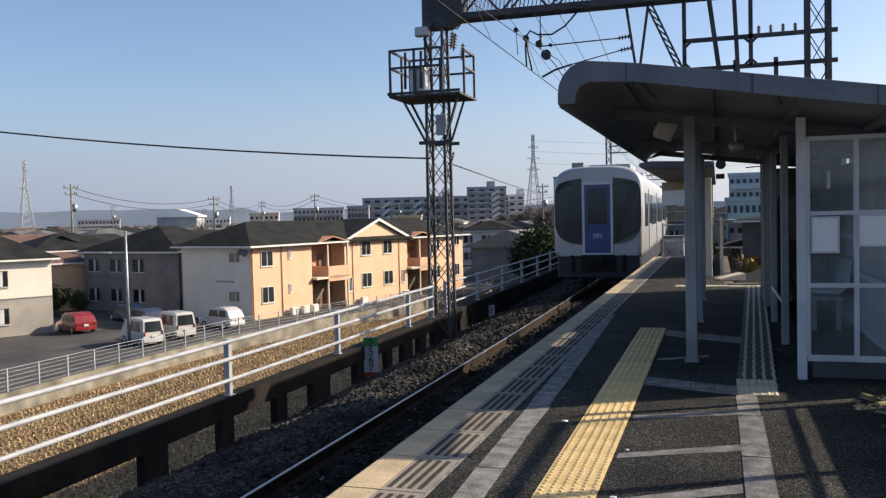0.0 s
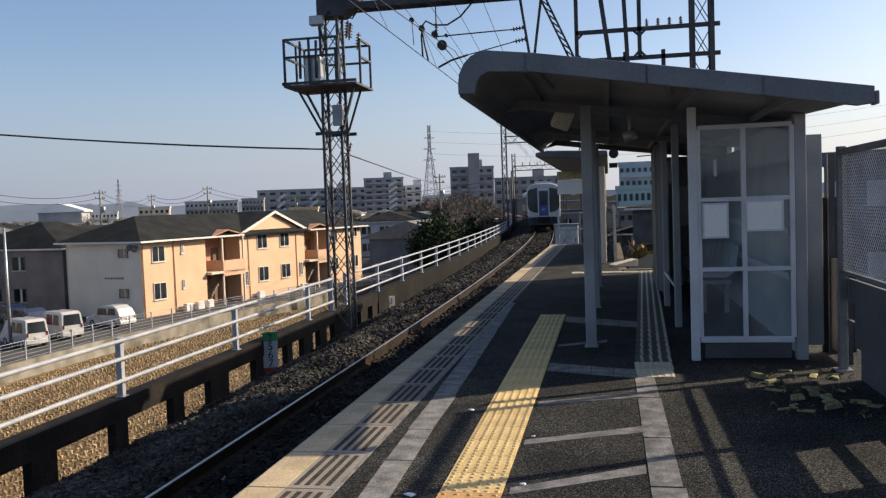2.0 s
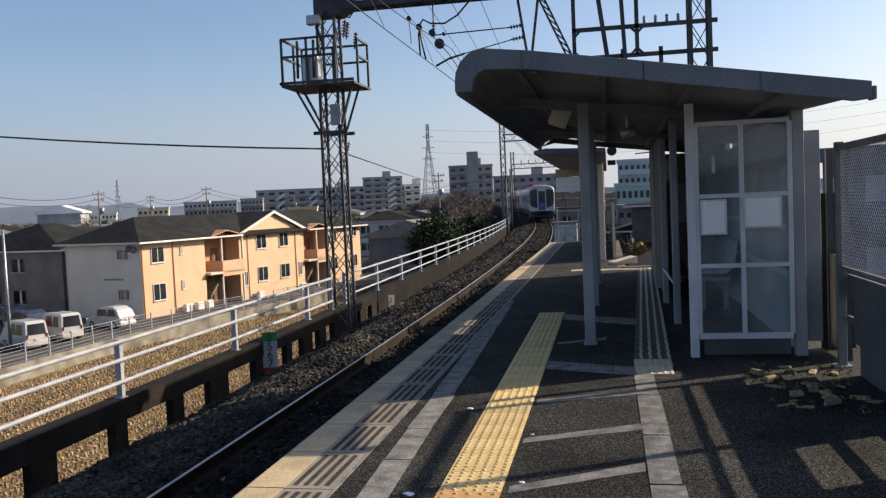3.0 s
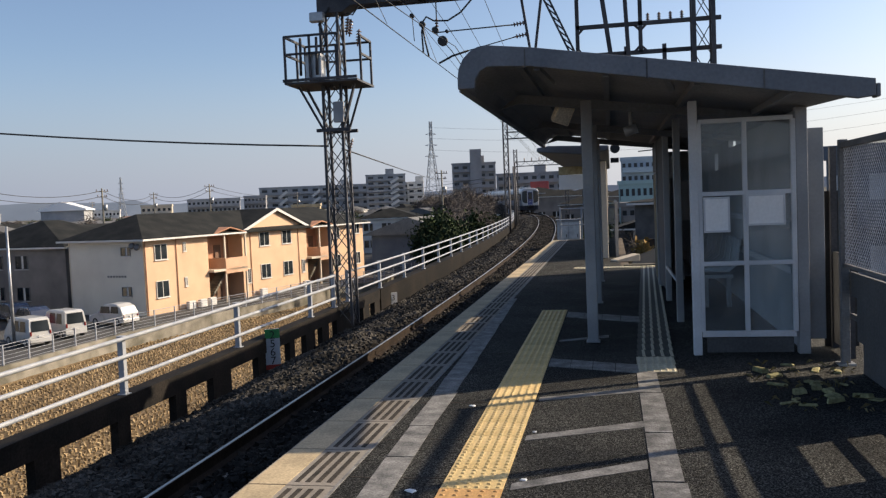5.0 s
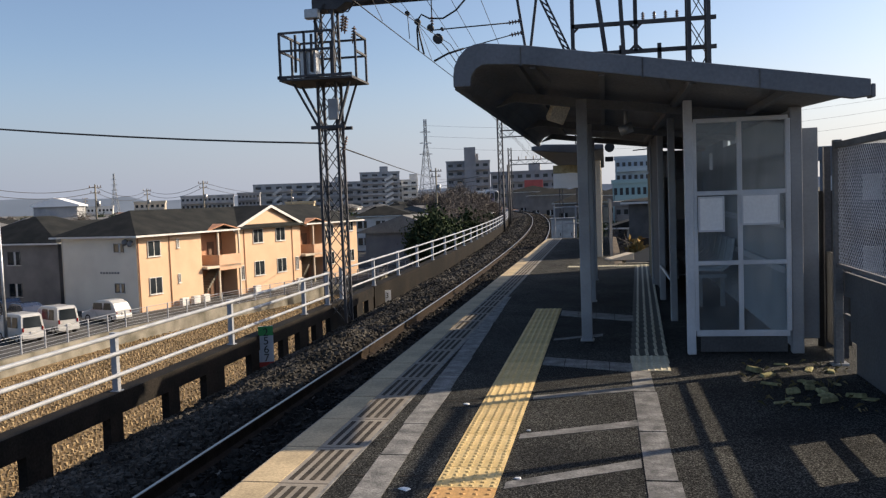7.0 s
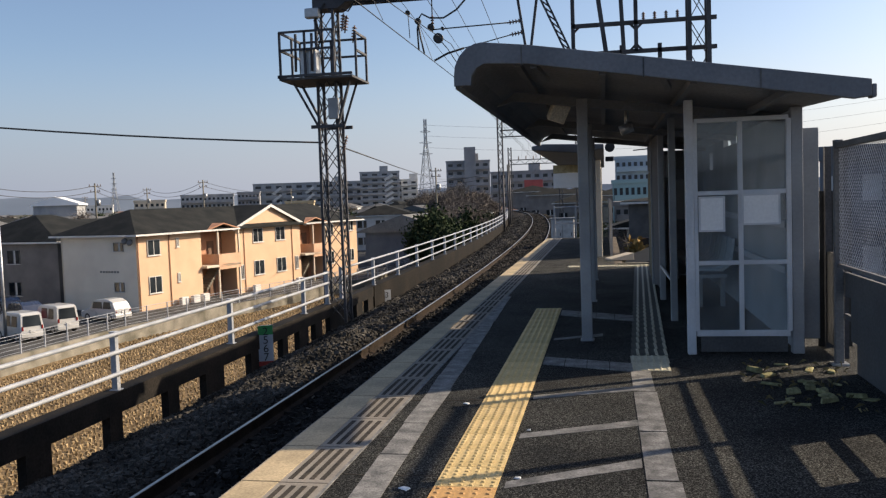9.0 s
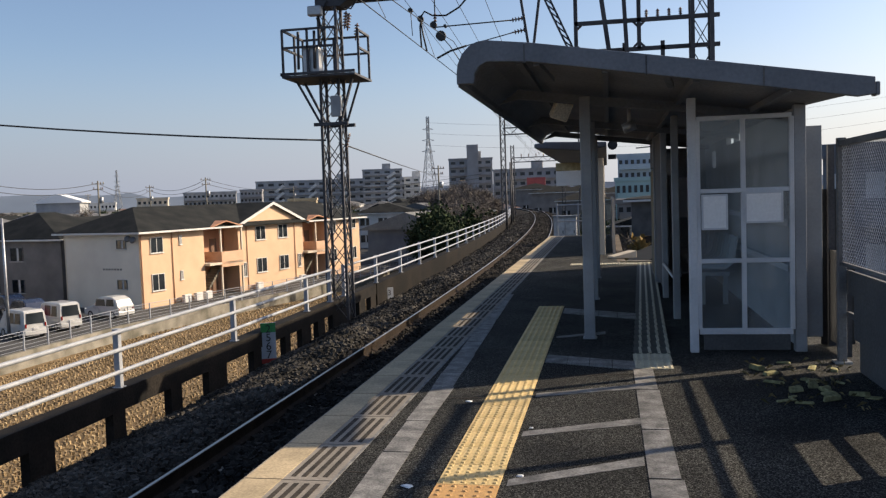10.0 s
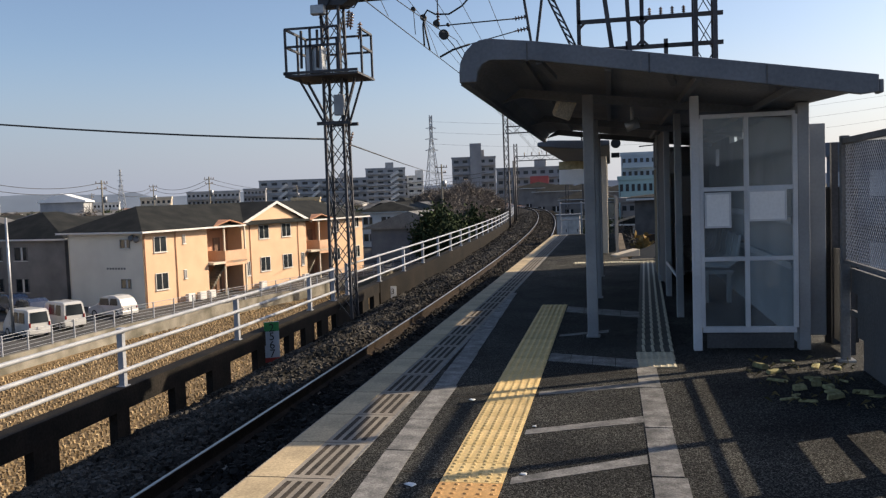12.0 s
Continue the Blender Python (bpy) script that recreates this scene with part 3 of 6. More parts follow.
        part("glazing_bar", bm, FRAMEWHITE, front, bevel=0.004)
    for x in xs:
        bm = bmesh.new()
        box(bm, (x - 0.018, 7.285, 0.19), (x + 0.018, 7.335, 1.89))
        part("glazing_bar", bm, FRAMEWHITE, front, bevel=0.004)
    for i in range(2):
        for j in range(3):
            bm = bmesh.new()
            box(bm, (xs[i] + 0.02, 7.305, zs[j] + 0.02), (xs[i + 1] - 0.02, 7.311, zs[j + 1] - 0.02))
            p = part("pane", bm, CLEAR, front)
            p.visible_shadow = False
    bm = bmesh.new()
    box(bm, (0.75, 7.3, 0.02), (1.42, 7.33, 0.14))
    part("kick_panel", bm, PANELDARK, sh)
    bm = bmesh.new()
    box(bm, (1.5, 7.42, 0.02), (1.56, 14.15, 1.62))
    for y0, y1, z0, z1 in ((7.42, 10.3, 1.62, 1.97), (10.3, 11.6, 1.62, 1.87), (11.6, 12.7, 1.62, 1.97), (12.7, 13.1, 1.86, 1.97), (13.1, 14.15, 1.62, 1.97), (10.3, 10.34, 1.87, 1.97), (10.9, 10.94, 1.87, 1.97)):
        box(bm, (1.5, y0, z0), (1.56, y1, z1))
    part("back_wall", bm, BACKBOARD, sh, "grey boarded back wall with window openings")
    bm = bmesh.new()
    box(bm, (1.57, 7.45, 0.1), (1.7, 7.52, 1.815))
    part("side_board", bm, POSTGREY, sh, "plain grey side board", bevel=0.006)
    for z in (0.62, 1.0):
        bm = bmesh.new()
        box(bm, (1.46, 7.6, z), (1.498, 14.0, z + 0.06))
        part("wall_rail", bm, FRAMEWHITE, sh, "pale rail along the back wall", bevel=0.005)
    bm = bmesh.new()
    box(bm, (0.68, 14.02, 0.02), (1.5, 14.1, 1.97))
    part("end_wall", bm, BACKBOARD, sh)
    for y0, y1, z0, z1, mat in ((11.05, 12.75, 0.1, 2.07, PANELDARK), (12.86, 13.9, 0.06, 1.62, TIMBER), (13.94, 14.01, 0.06, 1.62, PANELDARK), (12.86, 14.0, 1.66, 2.07, PANELDARK)):
        bm = bmesh.new()
        box(bm, (0.665, y0, z0), (0.695, y1, z1))
        part("side_panel", bm, mat, sh)
    bm = bmesh.new()
    tube(bm, (0.66, 9.25, 0.42), (0.66, 10.95, 0.42), 0.018, 8)
    part("hand_rail", bm, GALV, sh, "bright steel rail across the entrance")
    return sh


shelter()

# tall boarded screen added from the shelter to the narrowing to shade the rails
shade_screen = thing("shade_screen", "tall grey boarded screen added to shade the rails", "screen")
for k in range(3):
    bm = bmesh.new()
    box(bm, (1.51, 14.2 + 0.7 * k, 0.05), (1.54, 14.86 + 0.7 * k, 2.42))
    part("board", bm, BACKBOARD, shade_screen)
for k in range(4):
    bm = bmesh.new()
    box(bm, (1.5, 14.16 + 0.7 * k, 0.0), (1.56, 14.2 + 0.7 * k, 2.46))
    part("post", bm, POSTGREY, shade_screen)


def bench():
    b = thing("bench", "row of pale moulded plastic seats on a steel frame", "bench", pose(1.18, 10.2, -0.02))
    bm = bmesh.new()
    for y in (0.1, 3.4):
        box(bm, (-0.15, y, 0), (-0.1, y + 0.05, 0.4))
        box(bm, (0.1, y, 0), (0.15, y + 0.05, 0.4))
    box(bm, (-0.16, 0, 0.36), (0.16, 3.6, 0.4))
    part("frame", bm, GALV, b)
    for k in range(7):
        bm = bmesh.new()
        y = 0.05 + 0.5 * k
        prof = [(-0.2, 0.42), (-0.2, 0.44), (0.1, 0.43), (0.19, 0.5), (0.24, 0.78), (0.26, 0.78), (0.22, 0.48), (0.12, 0.405)]
        loft(bm, [[(x, y + d, z + abs(d - 0.22) * 0.1) for x, z in prof] for d in (0, 0.11, 0.22, 0.33, 0.44)], smooth=True)
        part("seat", bm, SEATGREY, b)
    return b


bench()


def notice(x0, x1, y, z0, z1, label):
    n_ = thing("notice_board", label, "notice board", pose((x0 + x1) / 2, y, z0))
    w, h = x1 - x0, z1 - z0
    bm = bmesh.new()
    box(bm, (-w / 2, 0, 0), (w / 2, 0.012, h))
    part("sheet", bm, PAPER, n_)
    bm = bmesh.new()
    for a, b in (((-w / 2 - 0.015, -0.004, -0.015), (w / 2 + 0.015, 0.016, 0)), ((-w / 2 - 0.015, -0.004, h), (w / 2 + 0.015, 0.016, h + 0.015)), ((-w / 2 - 0.015, -0.004, 0), (-w / 2, 0.016, h)), ((w / 2, -0.004, 0), (w / 2 + 0.015, 0.016, h))):
        box(bm, a, b)
    part("frame", bm, FRAMEWHITE, n_)


notice(0.756, 0.931, 7.268, 1.018, 1.274, "white paper notice in a thin frame on the glass")
notice(1.090, 1.353, 7.268, 1.065, 1.285, "blank white notice sheet fixed on the glazing")


def floodlight():
    f = thing("floodlight", "square cream floodlight hanging under the shelter roof", "lamp", pose(-0.415, 8.35, 2.13, 0, 0, 0))
    bm = bmesh.new()
    tbox(bm, pose(0, 0, 0, 25, 18, 20), 0.17, 0.1, 0.19)
    part("housing", bm, surf("cream_lamp_paint", (0.68, 0.62, 0.5), (0.78, 0.71, 0.58), 4.0, 0.5), f, bevel=0.015)
    bm = bmesh.new()
    tbox(bm, pose(0, 0, 0, 25, 18, 20) @ pose(0, -0.052, 0), 0.14, 0.008, 0.16)
    part("lens", bm, surf("frosted_lens", (0.6, 0.58, 0.5), (0.7, 0.68, 0.6), 5.0, 0.3), f)
    bm = bmesh.new()
    tube(bm, (0.0, 0, 0.05), (0.02, 0.02, 0.13), 0.012)
    part("bracket", bm, STEEL, f)


floodlight()


notice(0.72, 0.95, 12.9, 1.55, 1.85, "small framed route notice inside the shelter")
notice(1.05, 1.4, 13.98, 0.9, 1.5, "pale timetable poster on the shelter end wall")


# ---- overhead line gantry ----
def lattice(bm, c, w, z0, z1, pitch, chord=0.06, bar=0.028, taper=0.0):
    """A square lattice column: four chords and crossed bars on each side."""
    def corner(i, z):
        k = w / 2 + taper * (z1 - z) / (z1 - z0)
        return (c[0] + k * (1, 1, -1, -1)[i % 4], c[1] + k * (1, -1, -1, 1)[i % 4], z)
    for i in range(4):
        beam(bm, corner(i, z0), corner(i, z1), chord, chord)
        z = z0
        while z < z1 - 0.05:
            zt = min(z + pitch, z1)
            beam(bm, corner(i, z), corner(i + 1, zt), bar, bar * 0.6)
            beam(bm, corner(i + 1, z), corner(i, zt), bar, bar * 0.6)
            z += pitch


GY = 20.5
gantry = thing("overhead_line_gantry", "dark lattice steel gantry spanning the track with insulators", "gantry")
bm = bmesh.new()
lattice(bm, (-6.55, GY), 0.42, -1.6, 7.2, 0.62, taper=0.04)
part("mast", bm, DARKSTEEL, gantry, "dark lattice mast")
bm = bmesh.new()
lattice(bm, (2.15, GY), 0.42, -1.6, 8.2, 0.75, chord=0.09)
part("mast", bm, DARKSTEEL, gantry, "dark lattice mast")
bm = bmesh.new()
for y in (GY - 0.22, GY + 0.22):
    for z in (6.2, 6.85):
        beam(bm, (-6.8, y, z), (2.4, y, z), 0.09, 0.15)
    for i in range(90):
        beam(bm, (-6.6 + 0.1 * i, y, 6.25), (-6.5 + 0.1 * i, y, 6.8), 0.012, 0.012)
    for i in range(15):
        x0, x1 = -6.6 + i * 0.585, -6.6 + (i + 1) * 0.585
        beam(bm, (x0, y, 6.2 if i % 2 else 6.85), (x1, y, 6.85 if i % 2 else 6.2), 0.045, 0.045)
for i in range(16):
    beam(bm, (-6.6 + 0.585 * i, GY - 0.22, 6.2), (-6.6 + 0.585 * i, GY + 0.22, 6.2), 0.05, 0.05)
    beam(bm, (-6.6 + 0.585 * i, GY - 0.22, 6.2), (-6.02 + 0.585 * i, GY + 0.22, 6.2), 0.03, 0.03)
part("truss", bm, DARKSTEEL, gantry, "dark lattice cross truss")
bm = bmesh.new()
loft(bm, [[(-6.82, y, 6.9), (-6.82, y, 6.0), (-6.2, y, 5.98), (-5.8, y, 6.25), (-5.8, y, 6.9)] for y in (GY - 0.27, GY + 0.27)])
part("gusset", bm, DARKSTEEL, gantry)
# working platform round the mast, with its rail cage and equipment box
bm = bmesh.new()
box(bm, (-7.55, GY - 0.75, 4.27), (-5.75, GY + 0.75, 4.32))
box(bm, (-7.58, GY - 0.78, 4.32), (-7.52, GY + 0.78, 4.39))
box(bm, (-7.55, GY - 0.78, 4.33), (-5.75, GY - 0.72, 4.39))
part("deck", bm, DARKSTEEL, gantry, "dark work deck")
bars("cage_bar", DARKSTEEL, gantry, 0.05, 0.05, [((x, GY + y, 4.32), (x, GY + y, 5.4)) for x, y in ((-7.52, -0.72), (-6.9, -0.72), (-6.2, -0.72), (-7.52, 0.72), (-6.7, 0.72), (-5.8, 0.72), (-5.8, -0.2), (-7.52, 0.1))])
for z in (4.98, 5.4):
    bars("cage_bar", DARKSTEEL, gantry, 0.05, 0.05, [((-7.52, GY - 0.72, z), (-6.2, GY - 0.72, z)), ((-7.52, GY + 0.72, z), (-5.8, GY + 0.72, z)), ((-7.52, GY - 0.72, z), (-7.52, GY + 0.72, z)), ((-5.8, GY - 0.2, z), (-5.8, GY + 0.72, z))])
for sx in (-7.35, -5.95):
    bars("strut", DARKSTEEL, gantry, 0.06, 0.05, [((sx, GY + dy, 4.25), (-6.55 + (-0.25 if sx < -6.5 else 0.25), GY + dy * 0.8, 3.2)) for dy in (-0.3, 0.3)])
bars("cross_bar", DARKSTEEL, gantry, 0.08, 0.08, [((-6.95, GY + dy, 3.18), (-6.1, GY + dy, 3.18)) for dy in (-0.3, 0.3)])
bm = bmesh.new()
box(bm, (-7.05, GY - 0.65, 4.37), (-6.65, GY - 0.3, 4.98))
part("equipment_box", bm, GALV, gantry, "pale grey equipment box", bevel=0.02)
bm = bmesh.new()
box(bm, (-6.5, GY - 0.36, 3.35), (-6.25, GY - 0.24, 3.85))
part("equipment_box", bm, POSTGREY, gantry, "small grey box", bevel=0.015)
# frame of bars between the mast and the middle of the span
bm = bmesh.new()
for z in (4.55, 5.2):
    beam(bm, (-0.66, GY, z), (2.55, GY, z + 0.0), 0.09, 0.09)
for x, z0, z1 in ((-0.64, 4.5, 6.2), (0.78, 4.55, 6.9), (0.45, 4.4, 4.7), (1.3, 4.3, 4.7)):
    beam(bm, (x, GY, z0), (x, GY, z1), 0.09, 0.09)
for x, s in ((-0.64, 1), (0.78, -1), (0.78, 1)):
    for z in (4.55, 5.2):
        beam(bm, (x, GY, z + (0.16 if z < 5 else -0.16)), (x + s * 0.16, GY, z), 0.05, 0.05)
part("arm_frame", bm, DARKSTEEL, gantry, "dark steel arm frame")
bm = bmesh.new()
beam(bm, (-0.12, GY - 0.5, 6.2), (0.12, GY - 0.5, 4.3), 0.1, 0.08)
beam(bm, (0.42, GY - 0.4, 6.2), (0.5, GY - 0.4, 4.3), 0.09, 0.08)
for d in (-0.06, 0.06):
    beam(bm, (-1.45 + d, GY, 6.2), (-0.7 + d, GY, 4.5), 0.045, 0.045)
for k in range(10):
    f = k / 10
    beam(bm, (-1.51 + 0.75 * f, GY, 6.2 - 1.7 * f), (-1.39 + 0.75 * (f + 0.1), GY, 6.2 - 1.7 * (f + 0.1)), 0.03, 0.03)
beam(bm, (-1.95, GY, 6.3), (-1.7, GY, 4.5), 0.06, 0.06)
beam(bm, (-1.4, GY, 6.3), (-1.66, GY, 4.5), 0.06, 0.06)
part("hanger", bm, DARKSTEEL, gantry)


def insulator(parent, p, d, n=4, r=0.06, gap=0.07):
    bm = bmesh.new()
    p, d = Vector(p), Vector(d).normalized()
    tube(bm, p - d * gap, p + d * gap * n, 0.018, 6)
    for k in range(n):
        tube(bm, p + d * gap * k, p + d * (gap * k + 0.03), r, 8, r * 0.6)
    part("insulator", bm, CERAMIC, parent)


for x, z in ((0.95, 5.3), (1.2, 5.3), (1.45, 5.3), (1.7, 5.3)):
    insulator(gantry, (x, GY, z - 0.03), (0, 0, 1), 3, 0.045, 0.05)
insulator(gantry, (-2.1, GY, 5.4), (1, 0, 0.1), 4)
insulator(gantry, (-2.05, GY, 5.12), (1, 0, 0.15), 4)
insulator(gantry, (-3.94, GY, 5.5), (0, 0, 1), 3, 0.05)
for k in range(3):
    insulator(gantry, (-6.1 + 0.12 * (k == 2), GY - 0.25 + 0.25 * k, 5.5 - 0.2 * (k == 2)), (0.15, 0, 1), 5, 0.07)
insulator(gantry, (-6.15, GY - 0.35, 2.6), (0.3, 0, 1), 5, 0.05)
for pts, r in (
    ([(-4.29, GY, 4.9), (-4.31, GY, 5.4), (-4.29, GY, 5.62), (-4.19, GY, 5.75), (-4.0, GY, 5.64), (-3.67, GY, 5.62), (-3.35, GY, 5.79), (-3.05, GY, 6.1)], 0.022),
    ([(-4.16, GY, 4.81), (-4.24, GY, 5.2), (-4.29, GY, 5.55)], 0.022),
    ([(-3.94, GY, 6.2), (-3.94, GY, 5.3)], 0.015),
    ([(-3.98, GY, 5.36), (-2.08, GY, 5.4)], 0.016),
    ([(-3.92, GY, 4.63), (-3.6, GY, 4.78), (-3.2, GY, 4.88)], 0.026),
    ([(-3.2, GY, 4.88), (-2.05, GY, 5.12)], 0.013),
    ([(-3.81, GY, 5.15), (-3.6, GY, 4.9), (-3.35, GY, 4.5)], 0.012),
    ([(-4.53, GY, 5.8), (-4.5, GY, 5.2)], 0.01),
    ([(-6.5, GY - 0.3, 6.1), (-6.75, GY - 0.35, 5.7), (-6.6, GY - 0.35, 5.3), (-6.75, GY - 0.33, 4.9)], 0.03),
    ([(-5.75, GY - 0.2, 6.15), (-5.95, GY - 0.2, 5.9), (-6.1, GY - 0.2, 5.95)], 0.018),
):
    bm = bmesh.new()
    cable(bm, pts, r, 6)
    part("jumper_cable", bm, BLACK, gantry)
for p, r in (((-3.81, GY, 5.15), 0.12), ((-4.53, GY, 5.8), 0.055), ((-4.29, GY, 5.58), 0.075), ((-3.98, GY, 5.42), 0.08), ((-3.7, GY, 5.37), 0.04)):
    bm = bmesh.new()
    tube(bm, (p[0], p[1] - 0.05, p[2]), (p[0], p[1] + 0.05, p[2]), r, 12)
    part("pulley", bm, BLACK, gantry)
bm = bmesh.new()
box(bm, (-6.95, GY - 0.5, 5.75), (-6.6, GY - 0.3, 5.98))
part("switch_box", bm, GALV, gantry, "pale switch gear", bevel=0.03)
for x in (-7.15, -6.75):
    bm = bmesh.new()
    tube(bm, (x, GY - 0.68, 4.47), (x + 0.02, GY - 0.68, 5.35), 0.035, 8)
    part("conduit", bm, DARKSTEEL, gantry)

# overhead wires along the track, as one thing with its droppers
wires = thing("overhead_wires", "thin dark contact and messenger wires over the track", "overhead wire")
spans = ((-14, 20.5), (20.5, 80), (80, 118))
for off, z, dip, r in ((0.0, 4.05, 0.0, 0.01), (-0.25, 5.0, 0.55, 0.01), (-1.4, 6.05, 0.3, 0.008), (-0.8, 6.1, 0.3, 0.008), (-0.25, 6.15, 0.3, 0.008), (0.45, 6.15, 0.3, 0.008)):
    bm = bmesh.new()
    for a, b in spans:
        cable(bm, sag((track_x(a) + off, a, z), (track_x(b) + off, b, z), dip, 14), r, 4)
    part("wire", bm, BLACK, wires)
for a, b in spans[:2]:
    for k in range(1, 9):
        f = k / 9
        y = a + (b - a) * f
        bm = bmesh.new()
        tube(bm, (track_x(y), y, 4.05), (track_x(y) - 0.25, y, 5.0 - 0.55 * 4 * f * (1 - f)), 0.005, 4)
        part("dropper", bm, BLACK, wires)

# ---- train ----
WHITEBODY = surf("pearl_white_car_body", (0.36, 0.37, 0.39), (0.45, 0.455, 0.47), 0.8, 0.34, 0.25, bump=0.0, grain=20, speck=0.04, coat=0.2)
BLUEDOOR = surf("blue_door_paint", (0.015, 0.04, 0.16), (0.025, 0.06, 0.22), 1.5, 0.3, bump=0.0, speck=0.05, coat=0.3)
# navy taken near black to hold the shadow under the body
BLUESKIRT = surf("shadowed_blue_skirt", (0.008, 0.01, 0.022), (0.014, 0.017, 0.034), 1.5, 0.45, bump=0.0, speck=0.08)
CARGLASS = surf("tinted_train_glass", (0.01, 0.02, 0.026), (0.022, 0.036, 0.044), 0.7, 0.06, bump=0.0, speck=0.02)
UNDER = surf("underframe_grime", (0.012, 0.012, 0.012), (0.035, 0.03, 0.027), 2.0, 0.85, bump=0.2)


def section(w, top, low, crown=0.62):
    """A car's cross-section: nearly upright sides and a softly arched roof."""
    pts = [(-w + 0.05, low), (-w, low + 0.18), (-w - 0.01, (low + top) / 2), (-w, top - crown)]
    for a in (12, 24, 36, 48, 58, 68, 79):
        c, s_ = math.cos(radians(a)), math.sin(radians(a))
        pts.append((-w * c ** 0.62, top - crown + crown * s_ ** 0.75))
    pts.append((0, top))
    return pts + [(-x, z) for x, z in pts[-2::-1]]


def train_car(tail):
    car = thing("train_car", "white and blue electric train car" + (" with a blue rear door" if tail else ""), "train", group="train cars")
    L = 19.4
    bm = bmesh.new()
    rings = []
    stations = ((0.0, 0.06, 0.05), (0.08, 0.02, 0.015), (0.25, 0.0, 0.0), (L, 0.0, 0.0)) if not tail else ((0.0, 0.14, 0.1), (0.02, 0.07, 0.06), (0.07, 0.02, 0.03), (0.2, 0.0, 0.0), (L, 0.0, 0.0))
    for y, dw, dt in stations:
        rings.append([(x, y, z) for x, z in section(1.29 - dw, 3.66 - dt, 0.98 + dt * 0.6)])
    loft(bm, rings, smooth=True)
    part("body", bm, WHITEBODY, car)
    bm = bmesh.new()
    box(bm, (-1.2, 0.35, 0.4), (1.2, L - 0.2, 1.0))
    part("skirt", bm, BLUESKIRT, car)
    for y in (2.6, 4.7, L - 4.7, L - 2.6):
        bm = bmesh.new()
        tube(bm, (-0.75, y, 0.43), (0.75, y, 0.43), 0.08, 8)
        axle = part("wheelset_axle", bm, UNDER, car)
        for x in (-0.75, 0.65):
            bm = bmesh.new()
            tube(bm, (x, y, 0.43), (x + 0.1, y, 0.43), 0.42, 16)
            part("wheel", bm, UNDER, axle)
    bm = bmesh.new()
    for y in (3.65, L - 3.65):
        box(bm, (-1.05, y - 1.5, 0.3), (-0.9, y + 1.5, 0.6))
        box(bm, (0.9, y - 1.5, 0.3), (1.05, y + 1.5, 0.6))
    part("bogie_frame", bm, UNDER, car)
    for side in (-1, 1):
        for k in range(3):
            y = 3.2 + 6.0 * k
            bm = bmesh.new()
            box(bm, (side * 1.302, y, 1.12), (side * 1.3188, y + 1.35, 3.02))
            d = part("door", bm, WHITEBODY, car)
            for dy in (0.12, 0.72):
                bm = bmesh.new()
                box(bm, (side * 1.3189, y + dy, 1.9), (side * 1.3254, y + dy + 0.5, 2.85))
                part("door_window", bm, CARGLASS, d)
        for y0, y1 in ((1.0, 2.6), (5.0, 8.8), (11.0, 14.8), (17.0, 18.8)):
            bm = bmesh.new()
            box(bm, (side * 1.303, y0, 1.85), (side * 1.3186, y1, 2.85))
            part("window", bm, CARGLASS, car)
    for y in (4.0, 11.5):
        bm = bmesh.new()
        box(bm, (-0.7, y, 3.6), (0.7, y + 2.6, 3.9))
        part("air_conditioner", bm, GALV, car, bevel=0.05)
    if not tail:
        return car
    # rear end: two large dark windows beside a blue door in a white frame
    for s in (-1, 1):
        bm = bmesh.new()
        outline = [(0.455, 1.36), (0.75, 1.4), (0.95, 1.47), (1.1, 1.58), (1.19, 1.72), (1.235, 1.9), (1.25, 2.3), (1.24, 2.85), (1.205, 3.02), (1.12, 3.15), (0.95, 3.22), (0.7, 3.27), (0.455, 3.3)]

        def bow(x):
            return 0.004 if x < 1.0 else 0.004 + 0.3 * (x - 1.0) ** 2

        loft(bm, [[(s * x, -0.03 if x < 0.5 else bow(x) - 0.035, z) for x, z in outline], [(s * x, bow(x) + 0.06, z) for x, z in outline]])
        part("rear_window", bm, CARGLASS, car, "large dark tinted end window")
        bm = bmesh.new()
        tbox(bm, pose(s * 0.85, -0.03, 3.14), 0.24, 0.02, 0.06)
        part("marker_lamp", bm, BLACK, car)
    bm = bmesh.new()
    for a, b in (((-0.44, -0.05, 1.06), (-0.375, 0.1, 3.18)), ((0.375, -0.05, 1.06), (0.44, 0.1, 3.18)), ((-0.375, -0.05, 3.1), (0.375, 0.1, 3.18)), ((-0.375, -0.05, 1.06), (0.375, 0.1, 1.11))):
        box(bm, a, b)
    part("door_frame", bm, FRAMEWHITE, car, bevel=0.01)
    bm = bmesh.new()
    box(bm, (-0.372, -0.03, 1.115), (0.372, 0.1, 3.095))
    door = part("end_door", bm, BLUEDOOR, car, "blue gangway door")
    bm = bmesh.new()
    box(bm, (-0.28, -0.038, 1.95), (0.28, -0.028, 3.0))
    part("door_window", bm, CARGLASS, door)
    txt = bpy.data.curves.new("fleet_number", "FONT")
    txt.body, txt.size, txt.align_x = "391", 0.2, "CENTER"
    txt.extrude = 0.002
    txt.materials.append(FRAMEWHITE)
    t_ob = new("fleet_number", txt)
    t_ob.parent = door
    t_ob.matrix_basis = pose(0, -0.035, 1.54, 90, 0, 0)
    bm = bmesh.new()
    box(bm, (-1.2, 0.06, 0.36), (1.2, 0.34, 1.0))
    part("front_skirt", bm, BLUESKIRT, car, "dark blue end skirt, underbody shadow in its colour", bevel=0.05)
    bm = bmesh.new()
    box(bm, (-0.5, -0.02, 0.55), (0.5, 0.1, 1.05))
    part("coupler_cover", bm, UNDER, car)
